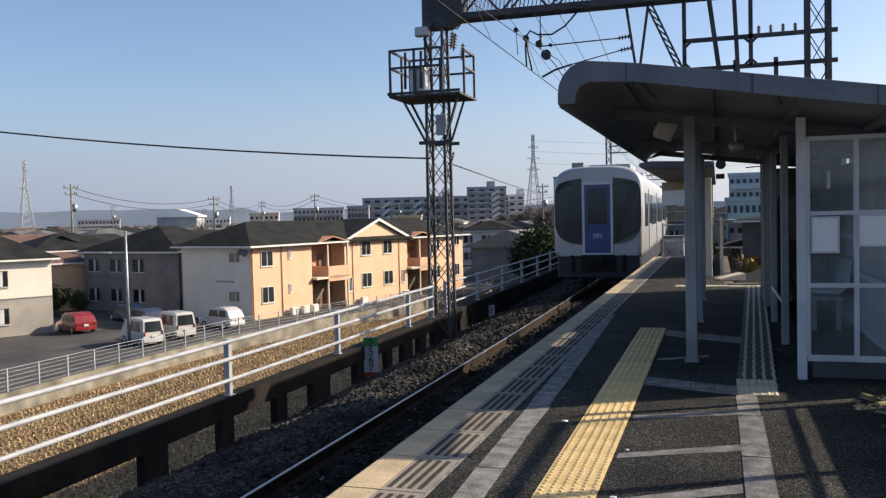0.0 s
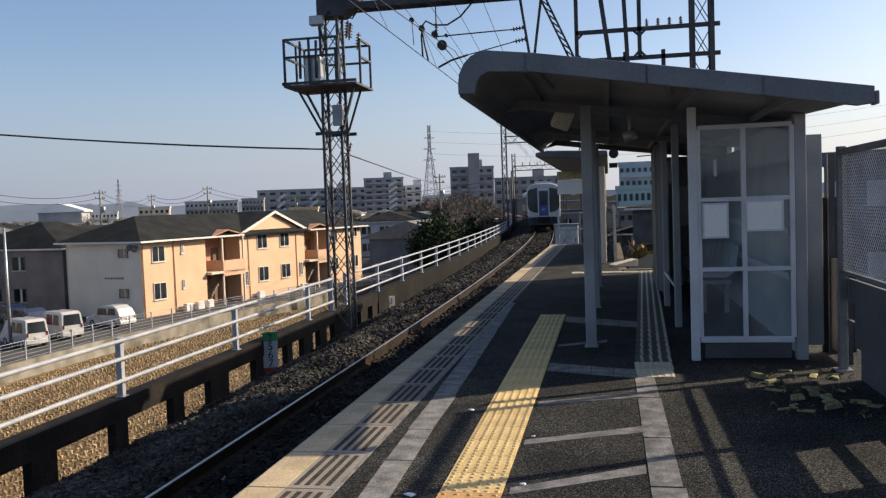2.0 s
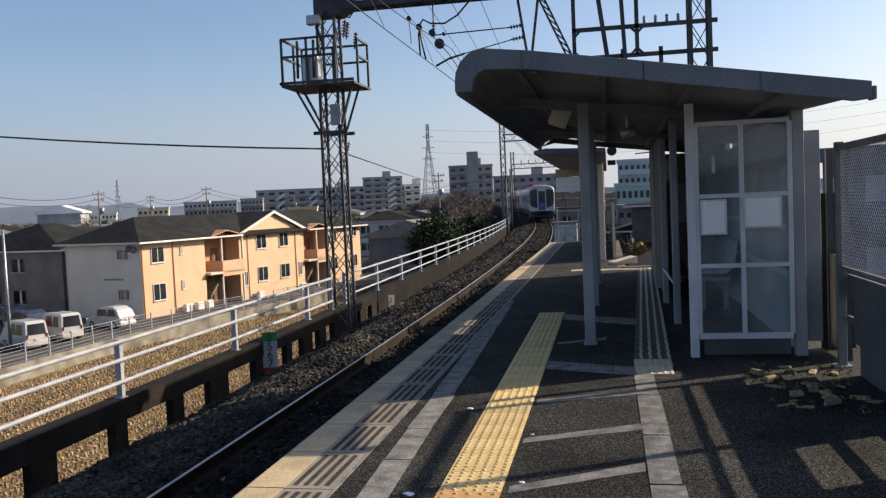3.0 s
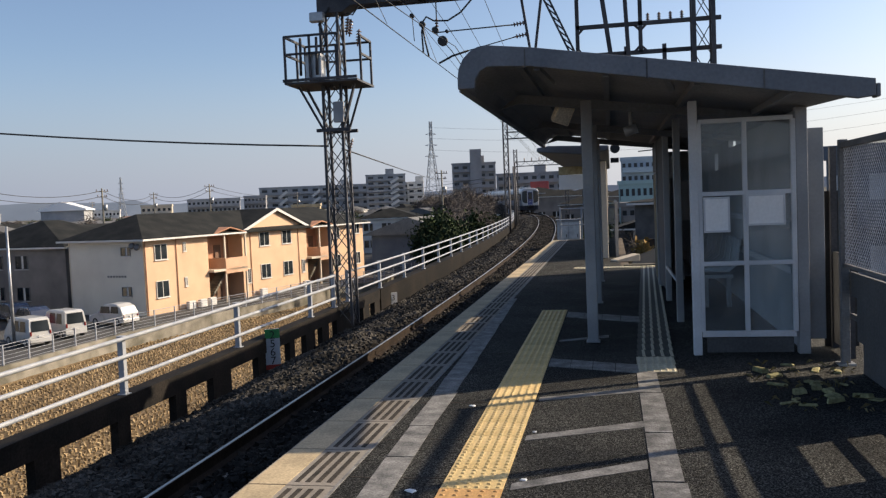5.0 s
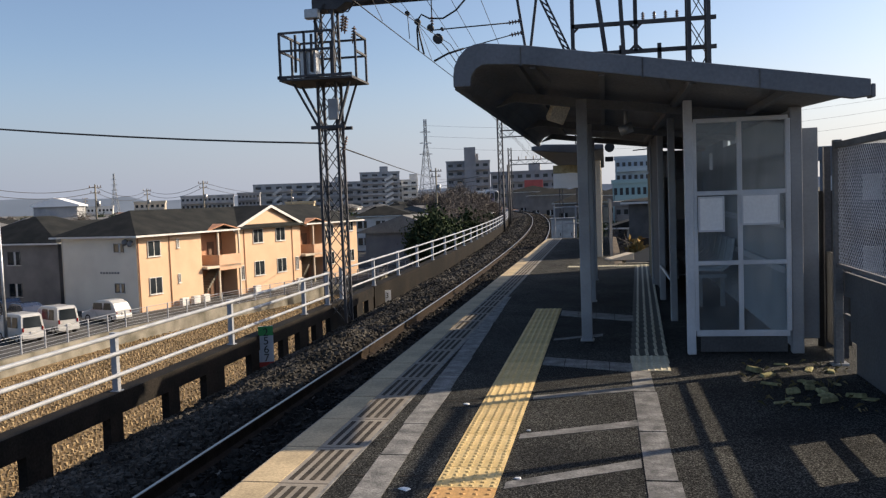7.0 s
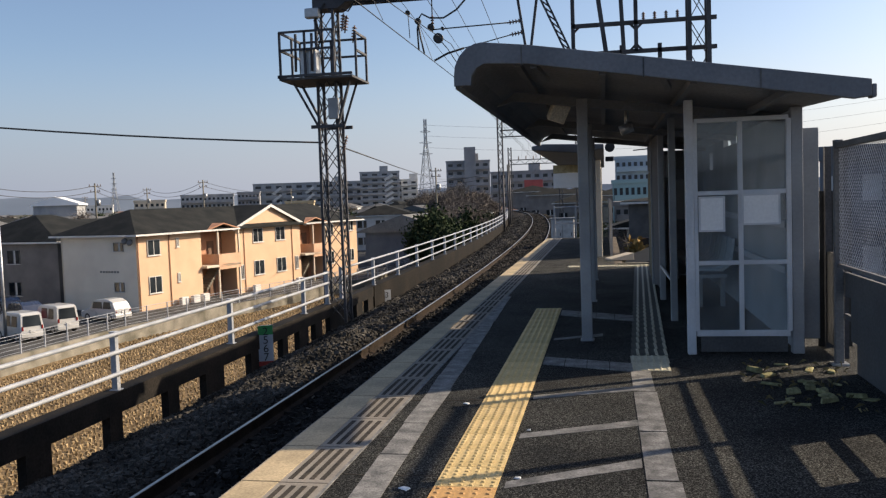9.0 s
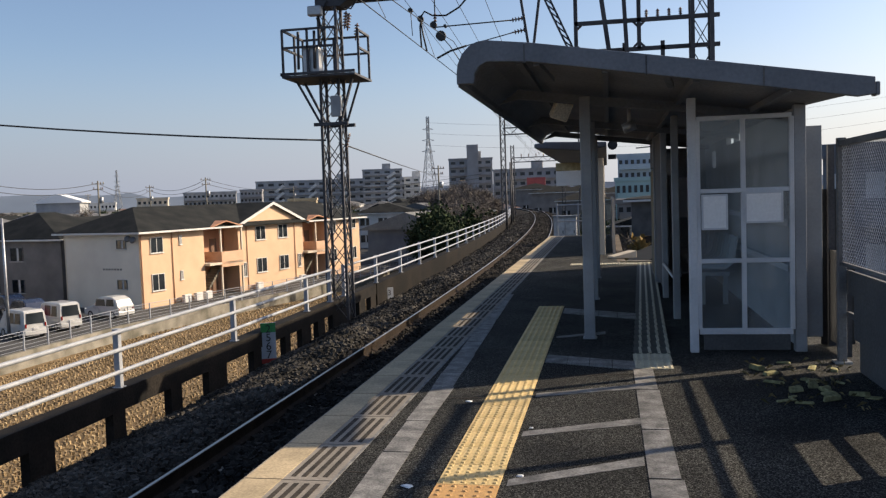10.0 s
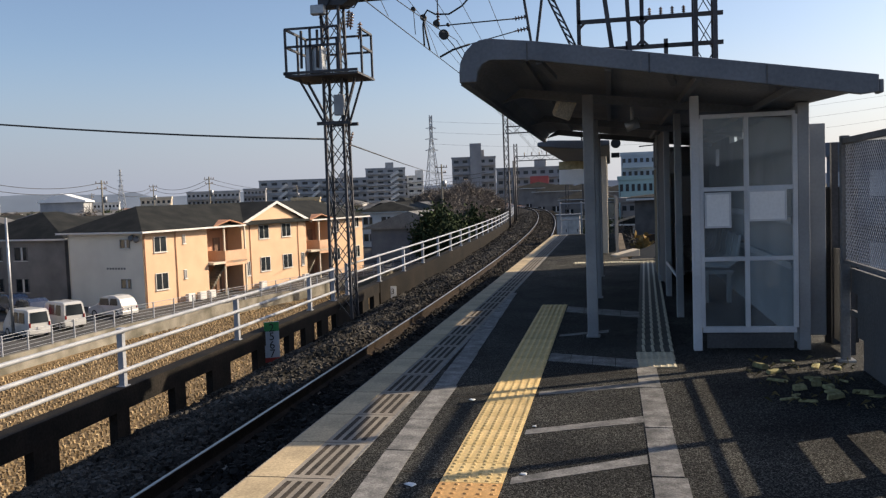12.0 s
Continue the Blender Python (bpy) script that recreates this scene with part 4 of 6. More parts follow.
    bm = bmesh.new()
    tube(bm, (0, -0.3, 0.88), (0, 0.3, 0.88), 0.11, 8)
    box(bm, (-0.16, -0.45, 0.74), (0.16, -0.25, 1.0))
    part("coupler", bm, UNDER, car)
    for x in (-0.75, 0.75):
        bm = bmesh.new()
        box(bm, (x - 0.04, -0.05, 0.55), (x + 0.04, 0.1, 1.05))
        part("step", bm, UNDER, car)
    return car


def lift_body(car):
    """Bodies ride on their springs a little above the bogies."""
    for o in car.children:
        if not o.name.startswith(("wheelset", "bogie")):
            o.location.z += 0.13
    return car


cars = [lift_body(c) for c in (train_car(True), train_car(False), train_car(False))]

# ---- the apartment house beside the paddy ----
ORANGEWALL = surf("apricot_siding", (0.54, 0.36, 0.23), (0.62, 0.42, 0.27), 0.6, 0.8, bump=0.15, grain=25, speck=0.06)
CREAMWALL = surf("cream_siding", (0.5, 0.44, 0.35), (0.59, 0.52, 0.42), 0.5, 0.8, bump=0.15, grain=25, speck=0.07)
PALEWALL = surf("pale_cream_siding", (0.62, 0.57, 0.49), (0.7, 0.65, 0.56), 0.5, 0.8, bump=0.15, grain=25, speck=0.06)
BROWNWALL = surf("terracotta_siding", (0.36, 0.17, 0.095), (0.46, 0.24, 0.14), 0.8, 0.8, bump=0.15, grain=25, speck=0.07)
ROOFSLATE = surf("dark_slate_roof", (0.013, 0.0145, 0.0145), (0.029, 0.03, 0.029), 0.8, 0.9, bump=0.3, grain=12, speck=0.2)
TRIMWHITE = surf("white_trim_paint", (0.52, 0.51, 0.49), (0.64, 0.63, 0.61), 1.0, 0.6, bump=0.05, speck=0.06)
CURTAIN = surf("pale_curtain", (0.45, 0.46, 0.46), (0.6, 0.6, 0.6), 1.5, 0.9, bump=0.0)


def window(parent, m, w, h, frame_mat=None, curtain=0.0):
    """A sash window set in a wall; m is its lower middle, facing -y."""
    win = new("window")
    win.parent = parent
    win.matrix_basis = m
    bm = bmesh.new()
    t = 0.045
    for a, b in (((-w / 2, -0.06, 0), (-w / 2 + t, 0.02, h)), ((w / 2 - t, -0.06, 0), (w / 2, 0.02, h)), ((-w / 2 + t, -0.06, 0), (w / 2 - t, 0.02, t)), ((-w / 2 + t, -0.06, h - t), (w / 2 - t, 0.02, h)), ((-0.025, -0.05, t), (0.025, 0.02, h - t))):
        box(bm, a, b)
    part("frame", bm, frame_mat or TRIMWHITE, win)
    bm = bmesh.new()
    box(bm, (-w / 2 + t, -0.02, t), (w / 2 - t, 0.0, h - t))
    part("pane", bm, GLASSDARK, win)
    if curtain:
        bm = bmesh.new()
        box(bm, (0.03, -0.03, t), (0.03 + (w / 2 - t - 0.03) * curtain, -0.021, h - t))
        part("curtain", bm, CURTAIN, win)
    bm = bmesh.new()
    box(bm, (-w / 2 - 0.06, -0.1, -0.05), (w / 2 + 0.06, 0.0, -0.004))
    part("sill", bm, TRIMWHITE, win)
    return win


def hip_roof(bm, x0, x1, y0, y1, z, rise, inset, thick=0.14):
    """A hipped roof over a rectangle whose ridge runs along y."""
    c = (x0 + x1) / 2
    a = [bm.verts.new(p) for p in ((x0, y0, z), (x1, y0, z), (x1, y1, z), (x0, y1, z))]
    lo = [bm.verts.new((v.co.x, v.co.y, z - thick)) for v in a]
    r0, r1 = bm.verts.new((c, y0 + inset, z + rise)), bm.verts.new((c, y1 - inset, z + rise))
    for f in ((a[0], a[1], r0), (a[1], a[2], r1, r0), (a[2], a[3], r1), (a[3], a[0], r0, r1), lo[::-1]):
        bm.faces.new(f)
    for i in range(4):
        bm.faces.new((a[i], lo[i], lo[(i + 1) % 4], a[(i + 1) % 4]))


def apartment():
    # local frame: x runs from the facade into the house is negative; y runs along the facade
    yaw = -math.degrees(math.atan2(8.32, 32.77))
    ap = thing("apartment_house", "two-storey apricot apartment house with dark hipped roof and front gable", "house", pose(-35.94, 61.69, GROUND, 0, 0, yaw))
    L, W, H = 33.6, 8.1, 5.95
    bm = bmesh.new()
    box(bm, (-W, 0.03, -0.6), (-1.9, L, H))
    part("wall", bm, CREAMWALL, ap, "cream rear and end walls")
    for y0, y1 in ((0.0, 7.5), (12.1, 22.4), (26.5, L + 0.02)):
        bm = bmesh.new()
        box(bm, (-1.9, y0 + 0.03, -0.6), (0.0, y1, H))
        part("facade", bm, ORANGEWALL, ap, "apricot front wall")
    # shaded end wall: its sky light is put in as a paler cream
    bm = bmesh.new()
    box(bm, (-7.9, -0.0, -0.6), (-0.05, 0.03, H))
    part("end_wall", bm, PALEWALL, ap, "cream end wall painted paler to lift its shaded side")
    for y0, y1 in ((7.5, 12.1), (22.4, 26.5)):
        bm = bmesh.new()
        box(bm, (-1.9, y0, -0.6), (-1.6, y1, H))
        part("recess_wall", bm, BROWNWALL, ap, "terracotta recess wall")
    for y0, y1 in ((7.5, 12.1), (22.4, 26.5)):
        bm = bmesh.new()
        box(bm, (-1.6, y0, 2.75), (0.55, y1, 2.95))
        part("balcony_floor", bm, CREAMWALL, ap)
        bm = bmesh.new()
        box(bm, (0.4, y0 + 1.6, 2.5), (0.55, y1, 3.85))
        box(bm, (-1.6, y0 + 1.6, 2.95), (0.4, y0 + 1.72, 3.85))
        part("balcony_front", bm, surf("peach_panel", (0.52, 0.32, 0.2), (0.6, 0.38, 0.25), 0.8, 0.8), ap, "peach balcony front")
        for y in (y0 + 1.65, y1 - 0.1):
            for z0, z1 in ((-0.3, 2.5), (3.85, H)):
                bm = bmesh.new()
                box(bm, (0.38, y - 0.07, z0), (0.52, y + 0.07, z1))
                part("balcony_post", bm, CREAMWALL, ap)
        for z in (0.0, 2.95):
            bm = bmesh.new()
            box(bm, (-1.6, y0 + 2.6, z), (-1.56, y0 + 3.5, z + 2.0))
            d = part("entrance_door", bm, surf("brown_door", (0.12, 0.06, 0.035), (0.17, 0.09, 0.05), 2.0, 0.6), ap, "brown entrance door")
        # stair flight in the recess
        for k in range(14):
            bm = bmesh.new()
            box(bm, (-1.5, y0 + 0.2 + 0.2 * k, 0.2 * k), (-0.4, y0 + 0.42 + 0.2 * k, 0.2 * k + 0.2))
            part("stair_step", bm, CONCRETE, ap)
    face = pose(0, 0, 0, 0, 0, 90)
    for y, z, w, h in ((1.85, 4.3, 1.4, 1.25), (1.87, 1.28, 1.4, 1.35), (15.4, 4.55, 1.5, 1.3), (18.95, 4.55, 1.5, 1.3), (15.45, 1.5, 1.5, 1.35), (19.0, 1.5, 1.5, 1.35), (28.0, 4.55, 1.2, 1.2), (28.0, 1.5, 1.2, 1.3), (32.2, 4.85, 1.1, 1.1), (32.2, 1.5, 1.1, 1.3), (12.9, 1.3, 0.5, 1.3), (21.6, 1.5, 0.5, 1.3)):
        window(ap, pose(0.02, y, z) @ face, w, h)
    for y, z in ((4.6, 4.8), (4.6, 1.9)):
        window(ap, pose(0.02, y, z) @ face, 0.3, 0.75, curtain=0)
    for x, z, w, h in ((-1.8, 4.75, 1.0, 0.7), (-1.9, 1.55, 1.0, 0.75)):
        window(ap, pose(x, -0.02, z), w, h, STEEL, 0.35)
    bm = bmesh.new()
    hip_roof(bm, -W - 0.55, 0.6, -0.6, L + 0.6, H + 0.12, 1.95, 4.2)
    part("roof", bm, ROOFSLATE, ap, "dark slate hipped roof")
    bm = bmesh.new()
    for a, b in (((-W - 0.6, -0.66, H - 0.04), (0.59, -0.6, H + 0.1)), ((0.6, -0.66, H - 0.04), (0.72, 12.0, H + 0.1)), ((0.6, 22.6, H - 0.04), (0.72, L + 0.66, H + 0.1)), ((-W - 0.6, L + 0.6, H - 0.04), (0.59, L + 0.66, H + 0.1))):
        bm = bmesh.new()
        box(bm, a, b)
        part("gutter", bm, TRIMWHITE, ap, "white gutter")
    # front gable over the middle bay
    ym = 17.25
    bm = bmesh.new()
    loft(bm, [[(x, 12.1, H), (x, 22.4, H), (x, ym, H + 1.95)] for x in (-0.3, 0.0)])
    part("gable_wall", bm, ORANGEWALL, ap)
    bm = bmesh.new()
    for s in (-1, 1):
        loft(bm, [[(x, ym, H + 2.1), (x, ym + s * 5.75, H + 0.02), (x, ym + s * 5.75, H - 0.12), (x, ym, H + 1.96)] for x in (-4.0, 0.3)])
    part("gable_roof", bm, ROOFSLATE, ap)
    bm = bmesh.new()
    for s in (-1, 1):
        loft(bm, [[(x, ym, H + 2.12), (x, ym + s * 5.8, H + 0.03), (x, ym + s * 5.8, H - 0.22), (x, ym, H + 1.86)] for x in (0.305, 0.37)])
    part("bargeboard", bm, TRIMWHITE, ap, "white bargeboard")
    for y0 in (9.8, 24.4):
        bm = bmesh.new()
        for s in (-1, 1):
            loft(bm, [[(x, y0, H + 0.62), (x, y0 + s * 2.1, H + 0.13), (x, y0 + s * 2.1, H + 0.04), (x, y0, H + 0.53)] for x in (-2.0, 0.7)])
        part("porch_roof", bm, BROWNWALL, ap, "small tiled porch gable")
    for y in (0.15, 3.6, 13.3, 20.9, 27.0):
        bm = bmesh.new()
        tube(bm, (0.06, y, 0), (0.06, y, H), 0.04, 6)
        part("downpipe", bm, BROWNWALL, ap)
    bm = bmesh.new()
    for k in range(7):
        box(bm, (-3.9 + 0.3 * k, -0.03, 3.05), (-3.7 + 0.3 * k, -0.008, 3.2))
    part("name_sign", bm, STEEL, ap, "grey wall lettering worn to small bars")
    for x, y, z in ((-0.3, -0.3, 5.45), (-0.85, -0.3, 5.55)):
        bm = bmesh.new()
        tube(bm, (x, y, z), (x + 0.03, y - 0.12, z + 0.05), 0.28, 14, 0.2)
        part("satellite_dish", bm, STEEL, ap, "grey satellite dish")
    for y in (4.2, 5.6, 6.8, 14.0, 21.0):
        bm = bmesh.new()
        box(bm, (0.25, y, 0.0), (0.6, y + 0.8, 0.65))
        part("condenser", bm, TRIMWHITE, ap, bevel=0.02)
    return ap


apartment()


def house(m, w, d, h, wall, roof, label, rise=1.6, hip=True, windows=True, storeys=2):
    """A small house: body, roof, eaves and windows; m is the front left corner at the ground."""
    hs = thing("house", label, "house", m, "town houses")
    bm = bmesh.new()
    box(bm, (0, 0, -0.9), (w, d, h))
    part("wall", bm, wall, hs)
    bm = bmesh.new()
    if hip:
        hip_roof(bm, -0.5, w + 0.5, -0.5, d + 0.5, h + 0.1, rise, min(w, d) * 0.45)
    else:
        loft(bm, [[(-0.5, y, h), (w / 2, y, h + rise), (w + 0.5, y, h), (w + 0.5, y, h - 0.12), (-0.5, y, h - 0.12)] for y in (-0.4, d + 0.4)])
    part("roof", bm, roof, hs)
    bm = bmesh.new()
    for a, b in (((-0.55, -0.56, h - 0.1), (w + 0.55, -0.5, h + 0.04)), ((w + 0.5, -0.5, h - 0.1), (w + 0.56, d + 0.5, h + 0.04))):
        box(bm, a, b)
    part("gutter", bm, TRIMWHITE, hs)
    if windows:
        for s in range(storeys):
            z = 0.9 + 2.75 * s
            for k in range(max(1, int(w / 3.2))):
                window(hs, pose(1.4 + 3.0 * k, -0.01, z), 1.5, 1.2, STEEL, 0.3)
            for k in range(max(1, int(d / 4.0))):
                window(hs, pose(w + 0.01, 1.8 + 3.4 * k, z, 0, 0, 90), 1.4, 1.2, STEEL, 0.5)
    return hs


TAUPEWALL = surf("taupe_siding", (0.15, 0.143, 0.14), (0.23, 0.217, 0.21), 0.5, 0.85, bump=0.1, grain=20, speck=0.08)
TAUPEPALE = surf("beige_cladding", (0.27, 0.25, 0.22), (0.36, 0.335, 0.3), 0.6, 0.85, bump=0.15, grain=20, speck=0.1)
GREYWALL = surf("pale_grey_render", (0.28, 0.29, 0.305), (0.38, 0.385, 0.395), 0.5, 0.85, bump=0.1, grain=20, speck=0.08)
YELLOWWALL = surf("straw_siding", (0.42, 0.34, 0.22), (0.52, 0.43, 0.29), 0.5, 0.85, bump=0.1, grain=20, speck=0.08)
TILEROOF = surf("grey_tile_roof", (0.06, 0.06, 0.062), (0.14, 0.138, 0.135), 0.6, 0.7, bump=0.4, grain=9, speck=0.3)
REDROOF = surf("brown_tile_roof", (0.09, 0.055, 0.042), (0.16, 0.095, 0.07), 0.6, 0.8, bump=0.4, grain=9, speck=0.3)
house(pose(-57.5, 68.0, GROUND, 0, 0, -12), 12.5, 9.0, 5.5, TAUPEWALL, ROOFSLATE, "grey two-storey house with a dark hipped roof, in shade", 2.2)
cream_house = house(pose(-59.39, 49.19, GROUND, 0, 0, -28.7), 8.0, 9.0, 5.6, PALEWALL, ROOFSLATE, "cream two-storey house with a dark roof and a beige lower storey", 2.0)
for nm, z0, z1, mt in (("lower_cladding", -0.8, 2.7, TAUPEPALE), ("belt_trim", 2.7, 2.8, STEEL)):
    bm = bmesh.new()
    box(bm, (7.98, 0.0, z0), (8.008 + 0.02 * (z0 > 0), 9.0, z1))
    part(nm, bm, mt, cream_house)
house(pose(-63.03, 67.56, GROUND, 0, 0, -28), 4.0, 3.3, 4.5, ORANGEWALL, REDROOF, "small apricot-yellow house with a brown tiled roof", 1.0, True, False)

# background plain full of roofs
rng = random.Random(11)
walls, roofs = (CREAMWALL, GREYWALL, YELLOWWALL, TRIMWHITE), (TILEROOF, ROOFSLATE, TILEROOF, ROOFSLATE, TILEROOF, REDROOF)
names = {TILEROOF: "grey tiled", ROOFSLATE: "dark slate", REDROOF: "brown tiled"}
shades = {CREAMWALL: "cream", GREYWALL: "grey", YELLOWWALL: "straw-yellow", TRIMWHITE: "white"}
for i in range(190):
    dist = 95 + 520 * (i / 190) ** 1.25
    ang = radians(rng.uniform(8.5, 46) if dist > 130 else rng.uniform(26, 48))
    x, y = -dist * math.sin(ang), dist * math.cos(ang)
    wl, rf = rng.choice(walls), rng.choice(roofs)
    house(pose(x, y, GROUND, 0, 0, rng.uniform(-50, 40)), rng.uniform(7, 12), rng.uniform(7, 11), rng.choice((3.4, 5.4, 5.6)), wl, rf, shades[wl] + " town house with a " + names[rf] + " roof", rng.uniform(1.2, 2.1), rng.random() < 0.6, dist < 220)


def block(m, w, d, h, wall, label, floors, bays, stairs=0, tank=True, pane=None):
    """A block of flats: body, parapet, rows of balconies and windows facing -y."""
    bl = thing("apartment_block", label, "apartment block", m, "distant blocks")
    bm = bmesh.new()
    box(bm, (0, 0, -1), (w, d, h))
    part("wall", bm, wall, bl)
    bm = bmesh.new()
    box(bm, (-0.2, -0.2, h), (w + 0.2, d + 0.2, h + 0.6))
    part("parapet", bm, wall, bl)
    fh = h / floors
    for f in range(floors):
        bm = bmesh.new()
        box(bm, (0.3, -1.2, f * fh + 0.1), (w - 0.3, 0, f * fh + 0.2 + fh * 0.36))
        part("balcony", bm, wall, bl)
        for k in range(bays):
            bm = bmesh.new()
            x = w * (k + 0.5) / bays
            box(bm, (x - w / bays * 0.27, -0.06, f * fh + fh * 0.2), (x + w / bays * 0.27, 0.02, f * fh + fh * 0.78))
            part("window", bm, pane or GLASSDARK, bl)
    for k in range(stairs):
        x = w * (k + 0.7) / stairs
        for f in range(floors - 1):
            bm = bmesh.new()
            beam(bm, (x - 1.5, -1.6, f * fh + fh * 0.6), (x + 2.6, -1.6, (f + 1) * fh + fh * 0.5), 0.5, 1.3)
            part("stair_flight", bm, TRIMWHITE, bl, "slanting white outside stair")
    if tank:
        bm = bmesh.new()
        box(bm, (w * 0.5, d * 0.2, h + 0.6), (w * 0.5 + 4, d * 0.8, h + 3.2))
        part("roof_house", bm, wall, bl)
    return bl


SLATEWALL = surf("slate_blue_cladding", (0.1, 0.115, 0.14), (0.16, 0.175, 0.2), 0.3, 0.8, bump=0.1, grain=20, speck=0.08)
# dark far walls, lightened in colour for the haze before them
HAZEWALL = surf("hazed_flat_wall", (0.24, 0.24, 0.25), (0.33, 0.33, 0.34), 0.2, 0.85, bump=0.0, speck=0.06)

# ---- boarded fence with a mesh top beside the platform ----
MESHWIRE = surf("wire_mesh_grey", (0.4, 0.41, 0.43), (0.55, 0.56, 0.58), 4.0, 0.5, 0.6, bump=0.0)


def side_fence():
    f = thing("platform_fence", "dark boarded fence with a diamond wire mesh top", "fence")
    X = 1.7
    posts = (6.87, 5.31, 4.42, 3.7)
    for y in posts:
        bm = bmesh.new()
        box(bm, (X - 0.03, y - 0.03, 0), (X + 0.03, y + 0.03, 1.68))
        part("post", bm, STEEL, f, bevel=0.005)
        bm = bmesh.new()
        box(bm, (X - 0.06, y - 0.06, 0), (X + 0.06, y + 0.06, 0.015))
        part("foot_plate", bm, GALV, f)
    for y1, y0 in zip(posts, posts[1:] + (2.6,)):
        for z0, z1 in ((0.0, 0.209), (0.349, 0.389), (0.523, 0.7)):
            bm = bmesh.new()
            box(bm, (X + 0.035, y0 + 0.02, z0), (X + 0.06, y1 - (0.34 if y1 > 6 and z0 == 0 else 0.02), z1))
            part("board", bm, PANELDARK, f)
        for z0, z1 in ((0.209, 0.349), (0.389, 0.523)):
            bm = bmesh.new()
            ya, yb = (y0 + 0.02, y1 - 0.19) if y1 > 6 else (y1 - 0.17, y1 - 0.02)
            box(bm, (X + 0.035, ya, z0), (X + 0.06, yb, z1))
            part("filler_board", bm, PANELDARK, f)
        for z, r in ((0.75, 0.014), (1.64, 0.022)):
            bm = bmesh.new()
            box(bm, (X - r, y0 + 0.03, z - r), (X + r, y1 - 0.03, z + r))
            part("rail", bm, STEEL, f, bevel=0.004)
        # crossed wires
        bm = bmesh.new()
        w, h, cell = y1 - y0 - 0.06, 0.85, 0.045
        ya, za = y0 + 0.03, 0.768
        k = -h
        while k < w:
            a0, a1 = max(0, k), min(w, k + h)
            if a1 - a0 > 0.01:
                beam(bm, (X, ya + a0, za + (a0 - k)), (X, ya + a1, za + (a1 - k)), 0.003, 0.003)
                beam(bm, (X, ya + a0, za + h - (a0 - k)), (X, ya + a1, za + h - (a1 - k)), 0.003, 0.003)
            k += cell
        part("wire_mesh", bm, MESHWIRE, f)
    return f


side_fence()

# short return of the fence towards the shelter
gate = thing("fence_panel", "narrow grey mesh panel closing the fence to the shelter", "fence")
for a, b in (((1.78, 7.1, 0), (1.83, 7.15, 1.66)), ((1.78, 7.6, 0), (1.83, 7.65, 1.66))):
    bm = bmesh.new()
    box(bm, a, b)
    part("post", bm, DARKSTEEL, gate)
bm = bmesh.new()
box(bm, (1.79, 7.15, 0.05), (1.82, 7.6, 0.8))
part("board", bm, BLACK, gate)
bm = bmesh.new()
box(bm, (1.735, 7.66, 0.0), (2.0, 7.69, 1.3))
part("end_board", bm, BLACK, gate)

# unseen plain walls added to close off light beside and behind the view
UNSEENWALL = surf("unseen_wall", (0.2, 0.19, 0.18), (0.3, 0.285, 0.27), 0.7, 0.85, bump=0.15, grain=30, speck=0.1)
bm = bmesh.new()
box(bm, (2.0, -14, 0.0), (2.12, 2.5, 1.75))
tagged(part("wall_unseen_side", bm, UNSEENWALL), "unseen plain grey wall added beside the platform", "wall", kind="structure")
bm = bmesh.new()
box(bm, (-1.3, -14.12, 0.0), (2.12, -14.0, 1.2))
tagged(part("wall_unseen_end", bm, UNSEENWALL), "unseen plain grey low wall added behind the view", "wall", kind="structure")

# side structure under the platform towards the street
bm = bmesh.new()
box(bm, (1.604, -14, -8), (2.3, 16.2, -0.604))
box(bm, (0.104, 16.2, -8), (0.3, 27, -0.01))
tagged(part("platform_side_wall", bm, OLDCON), "stained concrete side wall below the platform", "wall", kind="structure")


# ---- far end of the platform ----
def far_canopy():
    c = thing("platform_canopy", "small grey canopy on a cream pillar at the platform end", "shelter")
    bm = bmesh.new()
    prof = [(-1.2, 2.1), (-1.2, 2.17), (-1.0, 2.2), (0.0, 2.16), (0.0, 2.08), (-0.4, 2.02)]
    loft(bm, [[(x, y, z) for x, z in prof] for y in (14.7, 25.5)])
    part("roof", bm, ROOFGREY, c, bevel=0.02)
    for x, y, w in ((-0.16, 18.6, 0.085), (-0.16, 24.5, 0.085)):
        bm = bmesh.new()
        box(bm, (x - w, y - w, 0), (x + w, y + w, 2.04))
        part("pillar", bm, CREAMWALL, c, "cream painted pillar", bevel=0.01)
    bm = bmesh.new()
    box(bm, (-0.32, 17.4, 0), (-0.24, 17.48, 0.95))
    part("stub_post", bm, CREAMWALL, c)
    return c


far_canopy()
sign = thing("station_sign", "pale cream station board hanging under the canopy", "sign", pose(-0.88, 21.5, 1.5))
bm = bmesh.new()
box(bm, (-0.36, 0, 0), (0.36, 0.08, 0.36))
part("board", bm, PAPER, sign, bevel=0.01)
bm = bmesh.new()
box(bm, (-0.36, 0, 0.365), (0.36, 0.08, 0.56))
part("picture_panel", bm, surf("faded_picture", (0.3, 0.25, 0.12), (0.5, 0.42, 0.25), 9.0, 0.7), sign, "faded brown picture panel")
for x in (-0.34, 0.34):
    bm = bmesh.new()
    tube(bm, (x, 0.04, 0.36), (x, 0.04, 0.5), 0.015, 6)
    part("hanger", bm, STEEL, sign)
box_ = thing("bench", "low pale concrete bench block beside the pillar", "bench", pose(0.25, 17.6, 0, 0, 0, 25))
bm = bmesh.new()
loft(bm, [[(-0.25, y, 0.0), (0.25, y, 0.0), (0.25, y, 0.14), (-0.25, y, 0.04)] for y in (-0.15, 0.15)])
part("block", bm, CREAMWALL, box_, bevel=0.01)
